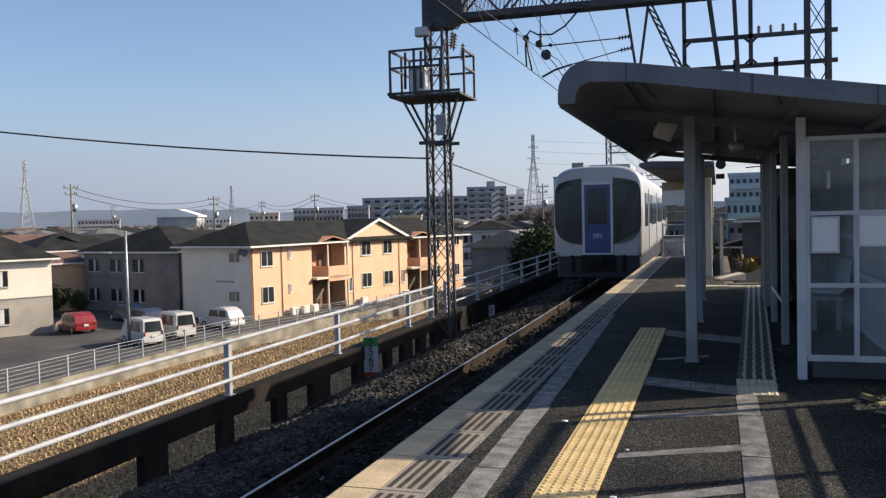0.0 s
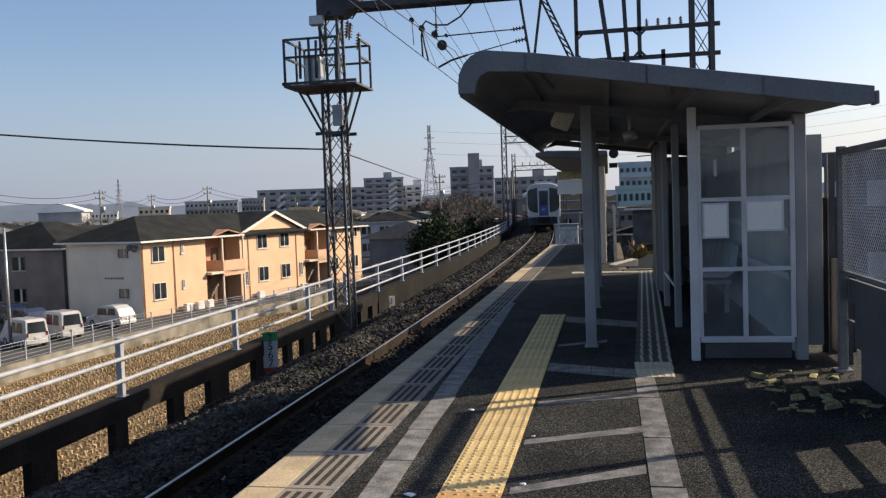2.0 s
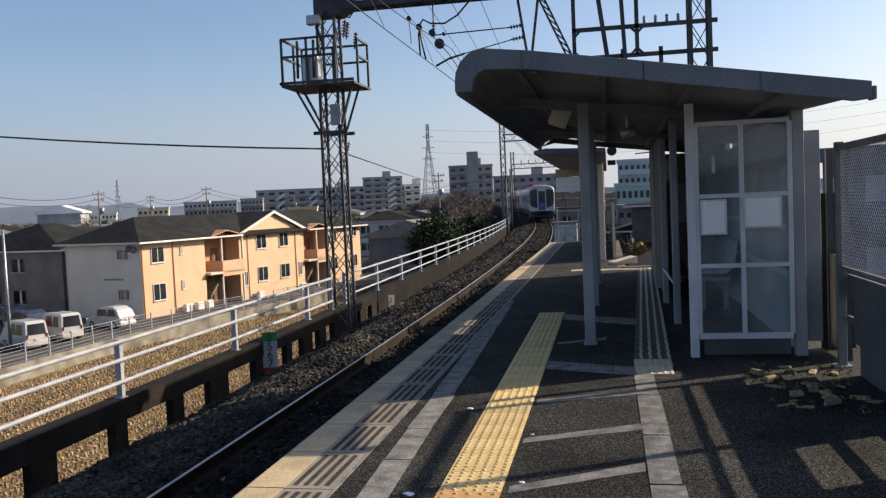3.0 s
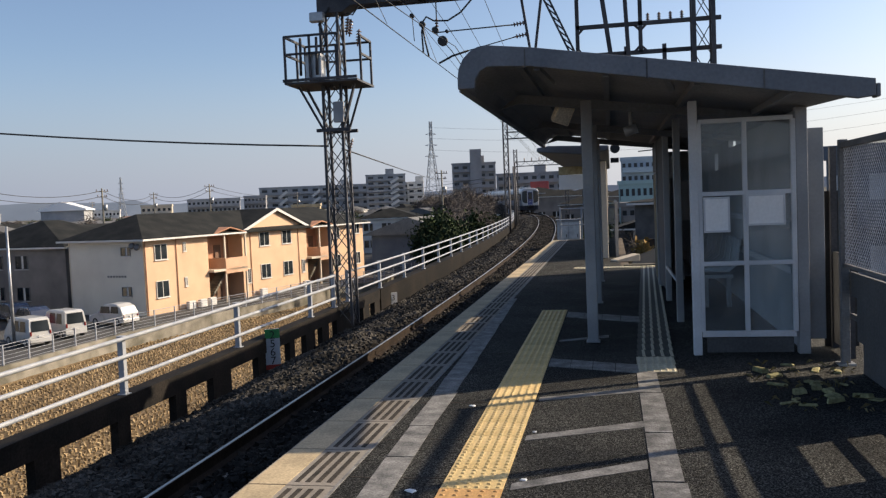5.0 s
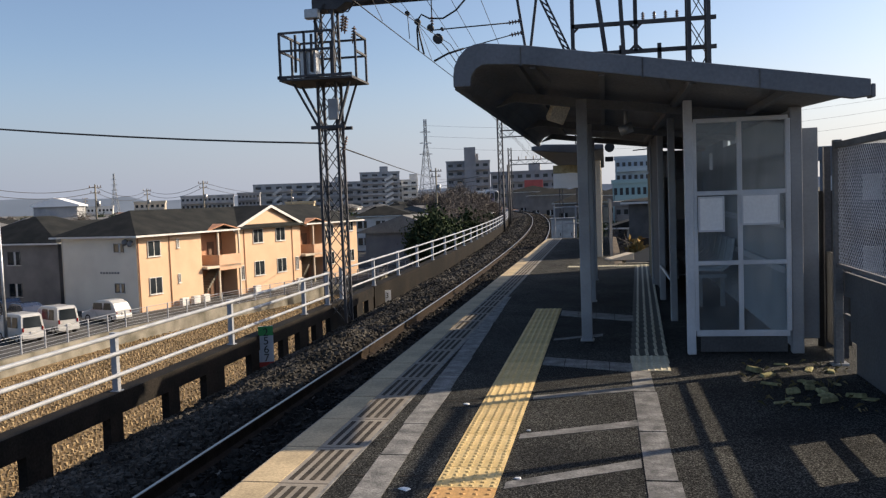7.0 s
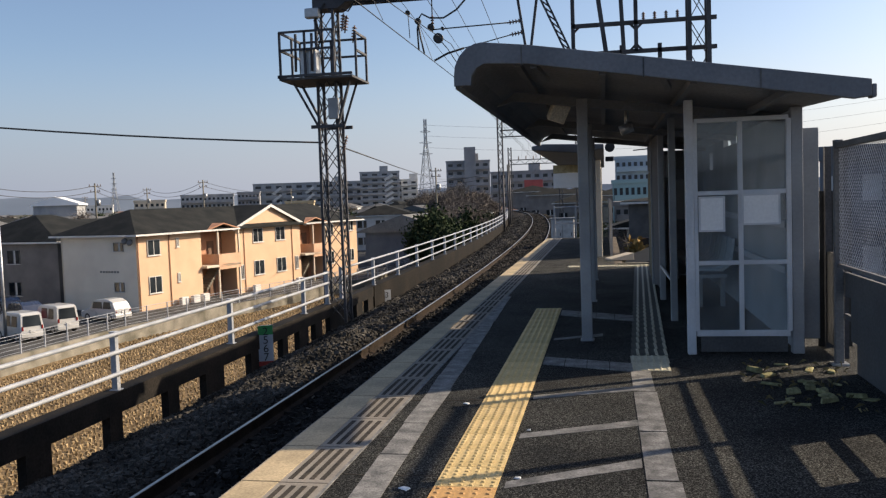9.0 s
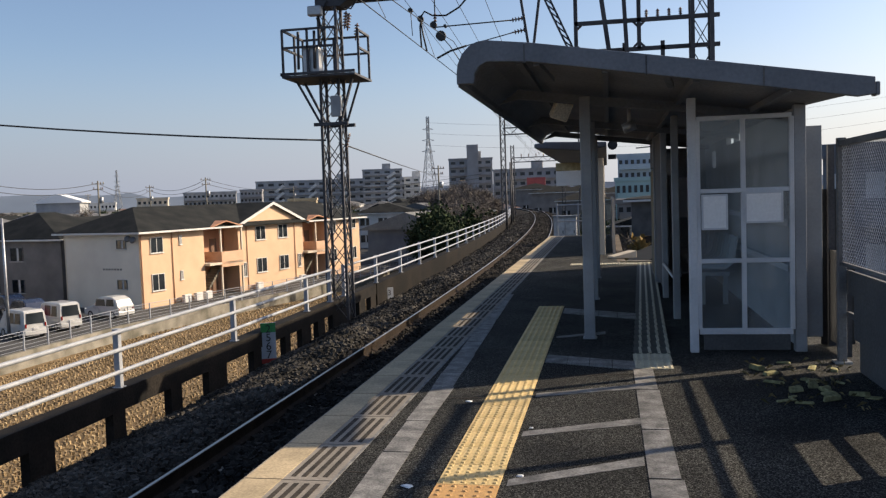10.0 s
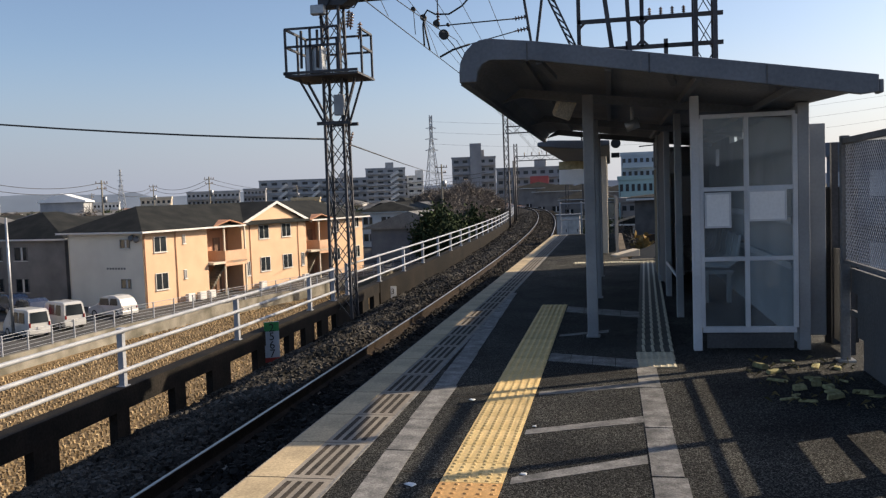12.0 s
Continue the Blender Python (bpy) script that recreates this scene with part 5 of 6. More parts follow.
speaker = thing("loudspeaker", "round black loudspeaker under the roof edge", "loudspeaker", pose(0.1, 15.4, 2.13))
bm = bmesh.new()
tube(bm, (0, -0.1, 0), (0, 0.08, 0.02), 0.085, 14, 0.04)
part("horn", bm, BLACK, speaker)
bm = bmesh.new()
tube(bm, (0, 0.05, 0.0), (0.0, 0.35, 0.0), 0.02, 6)
part("bracket", bm, BLACK, speaker)
box(bm := bmesh.new(), (-0.08, -0.1, -0.24), (0.06, 0.05, -0.16))
part("camera_box", bm, BLACK, speaker)

end_pole = thing("sign_pole", "slim dark steel pole at the narrowing of the platform", "pole", pose(0.826, 16.42, 0.03))
bm = bmesh.new()
tube(bm, (0, 0, 0), (0, 0, 2.25), 0.032, 8)
part("pole", bm, DARKSTEEL, end_pole)
bm = bmesh.new()
beam(bm, (-0.3, 0, 2.08), (0.02, 0, 2.1), 0.02, 0.02)
part("arm", bm, DARKSTEEL, end_pole)

# edge-on panels added only to shade the narrow end of the platform
screen = thing("shading_screen", "low panel screen added to shade the narrow end of the platform", "fence")
for k in range(5):
    bm = bmesh.new()
    box(bm, (0.1, 18.9 + 1.62 * k, 0.03), (0.13, 20.5 + 1.62 * k, 1.12))
    part("panel", bm, OLDCON, screen)
    bm = bmesh.new()
    box(bm, (0.08, 18.84 + 1.62 * k, 0.0), (0.14, 18.9 + 1.62 * k, 1.18))
    part("post", bm, POSTGREY, screen)
end_rail = thing("end_railing", "pale pipe railing across the end of the platform", "railing")
for x in (-1.55, -0.9, -0.3):
    bm = bmesh.new()
    box(bm, (x - 0.025, 26.85, 0), (x + 0.025, 26.9, 1.0))
    part("post", bm, WHITEPIPE, end_rail)
for z in (0.45, 0.95):
    bm = bmesh.new()
    tube(bm, (-1.55, 26.92, z), (0.1, 26.92, z), 0.022, 6)
    part("rail", bm, WHITEPIPE, end_rail)
relay = thing("relay_cabinet", "grey trackside relay cabinet beyond the platform end", "cabinet", pose(-2.6, 42.0, -1.35))
bm = bmesh.new()
box(bm, (0, 0, 0), (1.1, 0.7, 1.5))
part("body", bm, POSTGREY, relay, bevel=0.02)
for x in (0.03, 0.56):
    bm = bmesh.new()
    box(bm, (x, -0.03, 0.1), (x + 0.5, -0.004, 1.42))
    door = part("door", bm, GALV, relay, bevel=0.008)
    bm = bmesh.new()
    box(bm, (x + 0.4, -0.06, 0.7), (x + 0.44, -0.032, 0.85))
    part("handle", bm, DARKSTEEL, door)
bm = bmesh.new()
box(bm, (-0.06, -0.08, 1.5), (1.16, 0.78, 1.56))
part("roof", bm, ROOFGREY, relay)
bm = bmesh.new()
for x in (0.05, 1.05):
    box(bm, (x - 0.04, 0.1, -0.75), (x + 0.04, 0.6, 0.0))
part("leg", bm, DARKSTEEL, relay)
low_wall = tagged(part("side_parapet", (bm := bmesh.new(), box(bm, (0.2, 16.35, 0.0), (1.55, 16.5, 0.03)))[0], CONCRETE), "low pale kerb at the narrowing of the platform", "kerb", kind="structure")

# weeds and broken blocks by the fence
MOSS = surf("mossy_block", (0.19, 0.18, 0.085), (0.42, 0.39, 0.22), 5.0, 0.95, bump=0.5, grain=40, speck=0.3, rand=0.2)
WEED = surf("dry_weed", (0.07, 0.065, 0.03), (0.2, 0.16, 0.08), 6.0, 0.9, bump=0.1, island=0.4)
rng = random.Random(21)
for k in range(20):
    x, y = rng.uniform(1.0, 1.68), rng.uniform(5.5, 6.85)
    b = thing("stone_block", "small mossy broken paving block", "stone", pose(x, y, 0, rng.uniform(-8, 8), rng.uniform(-8, 8), rng.uniform(0, 180)), "broken blocks")
    bm = bmesh.new()
    w, d, h = rng.uniform(0.03, 0.08), rng.uniform(0.012, 0.03), rng.uniform(0.01, 0.04)
    loft(bm, [[(-w, -d, 0), (w, -d * 0.9, 0), (w * 0.9, d, 0), (-w * 0.8, d * 0.9, 0)], [(-w * 0.9, -d * 0.8, h), (w * 0.8, -d, h * 0.8), (w * 0.85, d * 0.8, h), (-w * 0.75, d, h * 0.9)]])
    part("block", bm, MOSS, b, bevel=0.006)
wv, wf = [], []
for k in range(170):
    x, y = rng.uniform(0.95, 1.72), rng.uniform(5.4, 6.95)
    if noise.noise((x * 4, y * 4, 0)) < -0.05:
        continue
    a, ln_, w = rng.uniform(0, 6.28), rng.uniform(0.02, 0.07), rng.uniform(0.0015, 0.004)
    dx, dy = math.cos(a), math.sin(a)
    b = len(wv)
    wv += [(x - dy * w, y + dx * w, 0.0), (x + dy * w, y - dx * w, 0.0), (x + dx * ln_ * 0.5 + dy * w, y + dy * ln_ * 0.5 - dx * w, ln_ * 0.6), (x + dx * ln_, y + dy * ln_, ln_ * 0.5)]
    wf += [(b, b + 1, b + 2), (b, b + 2, b + 3)]
tagged(new("weeds", mesh_from("weeds", wv, wf, WEED)), "dry low weeds growing along the fence", "weeds", kind="stuff")

# kilometre post on the parapet
kp = thing("distance_post", "white distance plate with green top and red foot on the parapet", "sign", pose(parapet_x(15.5) + 0.2, 15.6, -1.75, 0, 0, 23))
bm = bmesh.new()
box(bm, (-0.14, -0.02, 0.0), (0.14, 0.02, 0.78))
part("plate", bm, FRAMEWHITE, kp)
bm = bmesh.new()
box(bm, (-0.14, -0.026, 0.6), (0.14, -0.021, 0.78))
part("green_band", bm, surf("sign_green", (0.03, 0.22, 0.06), (0.05, 0.3, 0.09), 4.0, 0.6), kp, "green band")
bm = bmesh.new()
box(bm, (-0.14, -0.026, 0.0), (0.14, -0.021, 0.09))
part("red_band", bm, surf("sign_red", (0.35, 0.03, 0.02), (0.45, 0.05, 0.03), 4.0, 0.6), kp, "red band")
for k, ch in enumerate("2567"):
    cu = bpy.data.curves.new("digit", "FONT")
    cu.body, cu.size, cu.align_x, cu.extrude = ch, 0.215, "CENTER", 0.002
    cu.materials.append(BLACK)
    d = new("digit", cu)
    d.parent = kp
    d.matrix_basis = pose(0, -0.03, 0.595 - 0.165 * k, 90, 0, 0)
kp2 = thing("distance_post", "small white distance plate fixed on the parapet wall", "sign", pose(parapet_x(25.5) + 0.16, 25.5, -1.78, 0, 0, 35))
bm = bmesh.new()
box(bm, (-0.13, -0.02, 0.0), (0.13, 0.02, 0.4))
part("plate", bm, FRAMEWHITE, kp2)
cu = bpy.data.curves.new("digit", "FONT")
cu.body, cu.size, cu.align_x, cu.extrude = "3", 0.24, "CENTER", 0.002
cu.materials.append(BLACK)
d = new("digit", cu)
d.parent = kp2
d.matrix_basis = pose(0, -0.03, 0.17, 90, 0, 0)


def at(az, dist, z=GROUND):
    """A place by its bearing (degrees to the left of the platform's line) and distance."""
    return (-dist * math.sin(radians(az)), dist * math.cos(radians(az)), z)


# ---- blocks of flats and other large buildings ----
p = at(22.9, 450)
block(pose(*p, 0, 0, 17.6), 82, 11, 18.0, GREYWALL, "long grey five-storey apartment block with slanting outside stairs", 5, 16, 5)
# front shade and end-wing sun are put into the grey and white walls
p = at(16.0, 420)
block(pose(*p, 0, 0, 14), 19, 12, 21.5, GREYWALL, "tall pale apartment block with a lift tower", 8, 4, 1)
p = at(13.3, 425)
block(pose(*p, 0, 0, 12), 8, 12, 17.5, TRIMWHITE, "end wing of the tall apartment block, sunlit white in its colour", 6, 2)
p = at(10.3, 330)
block(pose(*p, 0, 0, 8), 16.5, 11, 21.5, HAZEWALL, "dark grey apartment block with stacked balconies", 7, 5)
p = at(9.1, 328)
lift = thing("lift_tower", "plain dark lift tower on the apartment block", "tower", pose(*p, 0, 0, 8))
bm = bmesh.new()
box(bm, (0, 0, -1), (4.3, 5, 27))
part("shaft", bm, HAZEWALL, lift)
p = at(7.4, 300)
block(pose(*p, 0, 0, 3), 26, 12, 16.0, HAZEWALL, "dark grey office building beyond the railway bend", 5, 9)
hoarding = thing("hoarding", "plain red rooftop hoarding", "sign", pose(*at(5.2, 285, 3.6)))
bm = bmesh.new()
box(bm, (0, 0, 0), (6, 0.4, 2.8))
part("panel", bm, surf("hoarding_red", (0.34, 0.06, 0.06), (0.42, 0.09, 0.08), 0.5, 0.6), hoarding)
bm = bmesh.new()
for x in (0.5, 5.5):
    beam(bm, (x, 0.5, -10.3), (x, 0.5, 2.5), 0.3, 0.3)
part("support", bm, DARKSTEEL, hoarding)
TEAL = surf("teal_cladding", (0.25, 0.37, 0.38), (0.31, 0.44, 0.44), 0.3, 0.6, bump=0.0, speck=0.05)
BLUEWALL = surf("pale_blue_render", (0.31, 0.36, 0.43), (0.38, 0.43, 0.49), 0.3, 0.8, bump=0.0, speck=0.05)
block(pose(1.9, 160, GROUND, 0, 0, -2), 6.2, 9, 13.9, BLUEWALL, "pale blue office building with dark windows", 6, 6, tank=False)
block(pose(1.2, 140, GROUND, 0, 0, -2), 9, 9, 9.4, TEAL, "low white and teal building beside the line", 3, 10, tank=False)
block(pose(1.2, 118, GROUND, 0, 0, -2), 9, 9, 6.2, TAUPEWALL, "low grey-brown shop building", 3, 9, tank=False)
house(pose(1.6, 62, GROUND, 0, 0, -3), 6.5, 9, 7.3, PANELDARK, ROOFSLATE, "dark boarded building beside the railway", 0.35, True)
house(pose(0.4, 78, GROUND, 0, 0, -3), 6.0, 8, 4.9, TAUPEWALL, ROOFSLATE, "low dark house in the shade of the line", 1.0, False)
house(pose(1.0, 34, GROUND, 0, 0, -4), 6, 9, 5.0, TAUPEWALL, ROOFSLATE, "grey house with a corrugated tile roof below the platform", 1.3, False)
house(pose(15.0, 42, GROUND, 0, 0, -8), 12, 10, 8.6, CREAMWALL, ROOFSLATE, "cream three-storey house behind the fence", 1.4, True, True, 3)
for x, y, w, h in ((-8.5, 150, 9, 6.5), (-16, 185, 12, 8.0), (-2.5, 190, 11, 7.5), (-26, 232, 14, 9.0), (-12, 240, 12, 8.5)):
    house(pose(x, y, GROUND, 0, 0, 4), w, 9, h, TAUPEWALL, ROOFSLATE, "grey-brown house with a dark roof beyond the platform end", 1.6, True)
p = at(-12.9, 41)
block(pose(p[0], p[1], GROUND, 0, 0, -24), 22, 10, 9.1, SLATEWALL, "slate-grey building with pale curtained windows beyond the fence", 3, 16, tank=False, pane=CURTAIN)

for az, d, w, h, mt, lab, fl, by in ((27.4, 300, 17, 12.3, GREYWALL, "grey four-storey building across the plain", 4, 6), (23.9, 330, 8, 13.2, HAZEWALL, "dark grey narrow building across the plain", 4, 3), (30.2, 280, 9, 10.8, CREAMWALL, "cream three-storey building among the houses", 3, 3), (33.6, 320, 12, 10.0, TRIMWHITE, "white low block among the houses", 3, 5), (40.5, 380, 16, 10.5, GREYWALL, "grey low block far across the plain", 3, 6), (20.9, 250, 8, 9.0, YELLOWWALL, "straw-yellow three-storey building among the houses", 3, 3)):
    block(pose(*at(az, d), 0, 0, az - 4), w, 9, h - 0.8, mt, lab, fl + 1, by * 2, tank=False)

# white-roofed warehouse in the plain
wh = thing("warehouse", "low warehouse with a bright white gabled roof", "warehouse", pose(*at(35.9, 200), 0, 0, 25))
bm = bmesh.new()
box(bm, (0, 0, -1), (8.5, 12, 9.6))
part("wall", bm, GREYWALL, wh)
bm = bmesh.new()
loft(bm, [[(-0.5, y, 9.6), (4.2, y, 11.2), (9.0, y, 9.6), (9.0, y, 9.3), (-0.5, y, 9.3)] for y in (-0.5, 12.5)])
part("roof", bm, surf("white_sheet_roof", (0.72, 0.73, 0.74), (0.82, 0.82, 0.82), 0.4, 0.5, bump=0.0, speck=0.05), wh)
# grey shed behind the apartment house
shed = thing("shed", "grey metal shed with a wide low roof", "shed", pose(-30.0, 106, GROUND, 0, 0, -10))
bm = bmesh.new()
box(bm, (0, 0, -0.9), (11, 16, 4.3))
part("wall", bm, surf("blue_grey_sheet", (0.07, 0.09, 0.13), (0.12, 0.145, 0.18), 0.5, 0.7), shed)
bm = bmesh.new()
loft(bm, [[(-0.8, y, 4.2), (5.5, y, 6.2), (11.8, y, 4.2), (11.8, y, 4.05), (-0.8, y, 4.05)] for y in (-0.8, 16.8)])
part("roof", bm, surf("grey_sheet_roof", (0.13, 0.132, 0.13), (0.2, 0.2, 0.195), 0.6, 0.85, bump=0.3, grain=9), shed)
bm = bmesh.new()
box(bm, (6.5, -0.05, 0.0), (9.5, -0.004, 3.2))
part("doorway", bm, GLASSDARK, shed)


# ---- pylons, poles and cables ----
def pylon(m, h, label):
    py = thing("power_pylon", label, "pylon", m, "power pylons")
    bm = bmesh.new()
    levels = [(0, h * 0.09)] + [(h * k / 12, h * (0.09 - 0.078 * min(1, k / 9.0))) for k in range(1, 13)]
    for (z0, a), (z1, b) in zip(levels, levels[1:]):
        for s, t in ((1, 1), (1, -1), (-1, -1), (-1, 1)):
            s2, t2 = (t, -s)
            beam(bm, (a * s, a * t, z0), (b * s, b * t, z1), 0.35, 0.35)
            beam(bm, (a * s, a * t, z0), (b * s2, b * t2, z1), 0.2, 0.2)
            beam(bm, (a * s2, a * t2, z0), (b * s, b * t, z1), 0.2, 0.2)
    part("tower", bm, GALV, py)
    for f, w in ((0.62, 0.075), (0.74, 0.07), (0.86, 0.06)):
        bm = bmesh.new()
        for s in (-1, 1):
            beam(bm, (0, 0, h * f + 1.0), (s * h * w, 0, h * f), 0.3, 0.3)
            beam(bm, (0, 0, h * f - 0.6), (s * h * w, 0, h * f), 0.3, 0.3)
        part("cross_arm", bm, GALV, py)
    return py


pylon(pose(*at(11.6, 600), 0, 0, 30), 63, "tall lattice power pylon behind the apartment blocks")
pylon(pose(*at(43.3, 720), 0, 0, 60), 58, "lattice power pylon far across the plain")
pylon(pose(*at(31.3, 1100), 0, 0, 10), 52, "faint distant lattice power pylon")


def utility_pole(m, h, label, arms=((0.4, 1.6), (1.1, 1.3)), extra=True):
    up = thing("utility_pole", label, "utility pole", m, "utility poles")
    bm = bmesh.new()
    tube(bm, (0, 0, -0.8), (0, 0, h), 0.17, 8, 0.1)
    part("pole", bm, CONCRETE, up)
    for dz, w in arms:
        bm = bmesh.new()
        box(bm, (-w / 2, -0.05, h - dz - 0.05), (w / 2, 0.05, h - dz + 0.05))
        part("cross_arm", bm, STEEL, up)
        for x in (-w / 2 + 0.1, 0.35, w / 2 - 0.1):
            bm = bmesh.new()
            tube(bm, (x, 0, h - dz + 0.05), (x, 0, h - dz + 0.28), 0.05, 6)
            part("insulator", bm, CERAMIC, up)
    if extra:
        bm = bmesh.new()
        tube(bm, (0.35, 0, h - 2.9), (0.35, 0, h - 2.1), 0.25, 10)
        part("transformer", bm, GALV, up)
    return up


POLES = ((11.0, 112, 12.0), (32.4, 120, 11.5), (26.0, 140, 12.2), (29.4, 175, 12.0), (40.8, 100, 12.4), (33.0, 260, 12.0), (20.5, 230, 12.0), (38.5, 190, 12.0))
for az, d, h in POLES:
    utility_pole(pose(*at(az, d), 0, 0, az + 20), h, "concrete utility pole with cross-arms and insulators")
lamp_pole = thing("lamp_pole", "slim grey pole with a small lamp arm by the car park", "lamp post", pose(-36.9, 47.6, GROUND))
bm = bmesh.new()
tube(bm, (0, 0, 0), (0, 0, 7.6), 0.11, 8, 0.07)
part("pole", bm, GALV, lamp_pole)
bm = bmesh.new()
beam(bm, (0, 0, 6.2), (-1.3, -0.2, 6.25), 0.06, 0.06)
part("arm", bm, GALV, lamp_pole)
bm = bmesh.new()
tbox(bm, pose(-1.3, -0.2, 6.2), 0.5, 0.2, 0.12)
part("lamp_head", bm, TRIMWHITE, lamp_pole, bevel=0.03)


def line(name, label, pts, dip, r):
    w = thing(name, label, "cable")
    for a, b in zip(pts, pts[1:]):
        bm = bmesh.new()
        cable(bm, sag(a, b, dip, 16), r, 5)
        part("strand", bm, BLACK, w)


def top(k, dz=0.2):
    az, d, h = POLES[k]
    return Vector(at(az, d, GROUND + h - dz))


line("feeder_cable", "thick black feeder cable hung on the gantry mast", ((-33.0, 16.5, 6.6), (-6.7, 20.3, 2.8)), 0.58, 0.022)
line("feeder_cable", "thin black cable from the mast to a far block", ((-6.5, 20.7, 2.75), (-56.6, 331.0, 11.1)), 1.6, 0.02)
for dz in (0.3, 1.0):
    line("power_line", "thin dark power lines between the utility poles", (top(4, dz), top(1, dz), top(3, dz), top(2, dz), top(6, dz), top(0, dz) + Vector((0, 40, 0))), 1.2, 0.035)
for k, dz in enumerate((0.07, 0.2, 0.34)):
    line("transmission_line", "faint high-voltage lines strung from the far pylon", (Vector(at(11.6, 600, 56 - 63 * dz * 0.9)), Vector(at(-18, 640, 62 - 63 * dz * 0.9))), 9, 0.06)


# ---- further gantries along the bend ----
def small_gantry(y, left, right, height, label):
    g = thing("overhead_line_gantry", label, "gantry", None, "far gantries")
    x = track_x(y)
    for dx in (left, right):
        bm = bmesh.new()
        lattice(bm, (x + dx, y), 0.42, -2.2, height, 0.8, chord=0.08, bar=0.045)
        part("mast", bm, DARKSTEEL, g)
    z0, z1 = height - 2.3, height - 1.7
    bm = bmesh.new()
    for z in (z0, z1):
        beam(bm, (x + left, y, z), (x + right, y, z), 0.11, 0.11)
    for k in range(10):
        w = (right - left) / 10
        x0 = x + left + w * k
        beam(bm, (x0, y, z0 if k % 2 else z1), (x0 + w, y, z1 if k % 2 else z0), 0.05, 0.05)
    part("truss", bm, DARKSTEEL, g)
    for dx in (-1.6, -0.6, 0.4, 1.4):
        bm = bmesh.new()
        tube(bm, (x + dx, y, z1), (x + dx, y, z1 + 0.5), 0.07, 6)
        part("insulator", bm, CERAMIC, g)


small_gantry(80, -3.5, 3.6, 9.1, "lattice steel gantry over the curving track")
small_gantry(118, -2.8, 4.0, 7.9, "further lattice steel gantry at the bend")
for y, h in ((72, 5.0), (84, 6.3), (92, 7.0), (112, 5.5)):
    pl = thing("signal_pole", "slim dark trackside pole", "pole", pose(parapet_x(y) + 0.45, y, -1.9), "trackside poles")
    bm = bmesh.new()
    tube(bm, (0, 0, 0), (0, 0, h), 0.09, 8, 0.07)
    part("pole", bm, DARKSTEEL, pl)

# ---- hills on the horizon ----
# blue of the distance haze is put into the hill colour
HILL = surf("haze_tinted_hill", (0.11, 0.14, 0.19), (0.15, 0.185, 0.24), 0.001, 1.0, bump=0.0, grain=0.01, speck=0.03)
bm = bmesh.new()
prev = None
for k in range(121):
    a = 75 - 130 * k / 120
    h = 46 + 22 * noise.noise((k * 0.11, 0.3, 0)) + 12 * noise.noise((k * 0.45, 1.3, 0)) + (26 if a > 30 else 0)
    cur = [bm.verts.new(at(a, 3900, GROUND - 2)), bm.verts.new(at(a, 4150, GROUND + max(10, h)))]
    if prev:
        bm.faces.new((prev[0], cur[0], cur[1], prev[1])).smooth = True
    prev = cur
tagged(part("backdrop_hills", bm, HILL), "low hills on the horizon, blue haze in their colour", "hills", kind="structure")

# glowing ring paints in haze, denser towards the ground and whiter towards the sun
haze = bpy.data.materials.new("painted_horizon_haze")
haze.use_nodes = True
hn, hl = haze.node_tree.nodes, haze.node_tree.links
hn.remove(hn["Principled BSDF"])
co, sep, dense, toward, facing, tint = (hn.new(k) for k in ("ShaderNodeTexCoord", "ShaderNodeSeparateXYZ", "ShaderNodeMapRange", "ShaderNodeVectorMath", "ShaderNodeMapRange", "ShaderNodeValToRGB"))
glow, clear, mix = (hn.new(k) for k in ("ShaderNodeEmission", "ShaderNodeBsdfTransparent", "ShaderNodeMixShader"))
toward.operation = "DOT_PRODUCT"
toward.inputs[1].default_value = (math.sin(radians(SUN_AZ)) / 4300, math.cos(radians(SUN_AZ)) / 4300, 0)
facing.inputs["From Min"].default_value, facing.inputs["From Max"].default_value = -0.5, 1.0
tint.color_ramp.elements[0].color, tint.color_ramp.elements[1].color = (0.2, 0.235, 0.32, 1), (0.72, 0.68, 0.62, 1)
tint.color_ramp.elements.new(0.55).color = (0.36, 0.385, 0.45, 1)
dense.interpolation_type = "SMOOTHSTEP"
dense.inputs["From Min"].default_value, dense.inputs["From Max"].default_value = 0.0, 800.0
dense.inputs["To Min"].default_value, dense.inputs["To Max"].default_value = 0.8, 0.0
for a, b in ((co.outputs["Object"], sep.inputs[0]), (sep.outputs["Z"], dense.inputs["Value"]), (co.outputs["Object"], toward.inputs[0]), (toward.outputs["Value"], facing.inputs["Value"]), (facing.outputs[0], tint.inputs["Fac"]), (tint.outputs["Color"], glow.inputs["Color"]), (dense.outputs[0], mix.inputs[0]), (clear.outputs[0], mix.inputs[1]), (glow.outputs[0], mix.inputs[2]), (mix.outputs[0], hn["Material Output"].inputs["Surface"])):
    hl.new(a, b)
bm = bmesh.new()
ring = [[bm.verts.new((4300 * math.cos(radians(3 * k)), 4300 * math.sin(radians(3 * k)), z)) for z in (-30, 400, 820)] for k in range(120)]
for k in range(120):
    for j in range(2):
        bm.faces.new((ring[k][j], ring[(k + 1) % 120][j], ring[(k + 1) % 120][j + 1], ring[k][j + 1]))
tagged(part("backdrop_haze", bm, haze), "glowing ring painted as pale lavender haze on the horizon", "haze", kind="structure")

# ---- trees ----
LEAF = surf("evergreen_leaf", (0.016, 0.026, 0.013), (0.042, 0.06, 0.027), 0.8, 0.9, bump=0.0, island=0.5)
TWIG = surf("bare_twig", (0.085, 0.074, 0.066), (0.17, 0.148, 0.13), 0.8, 0.9, bump=0.0, island=0.4)
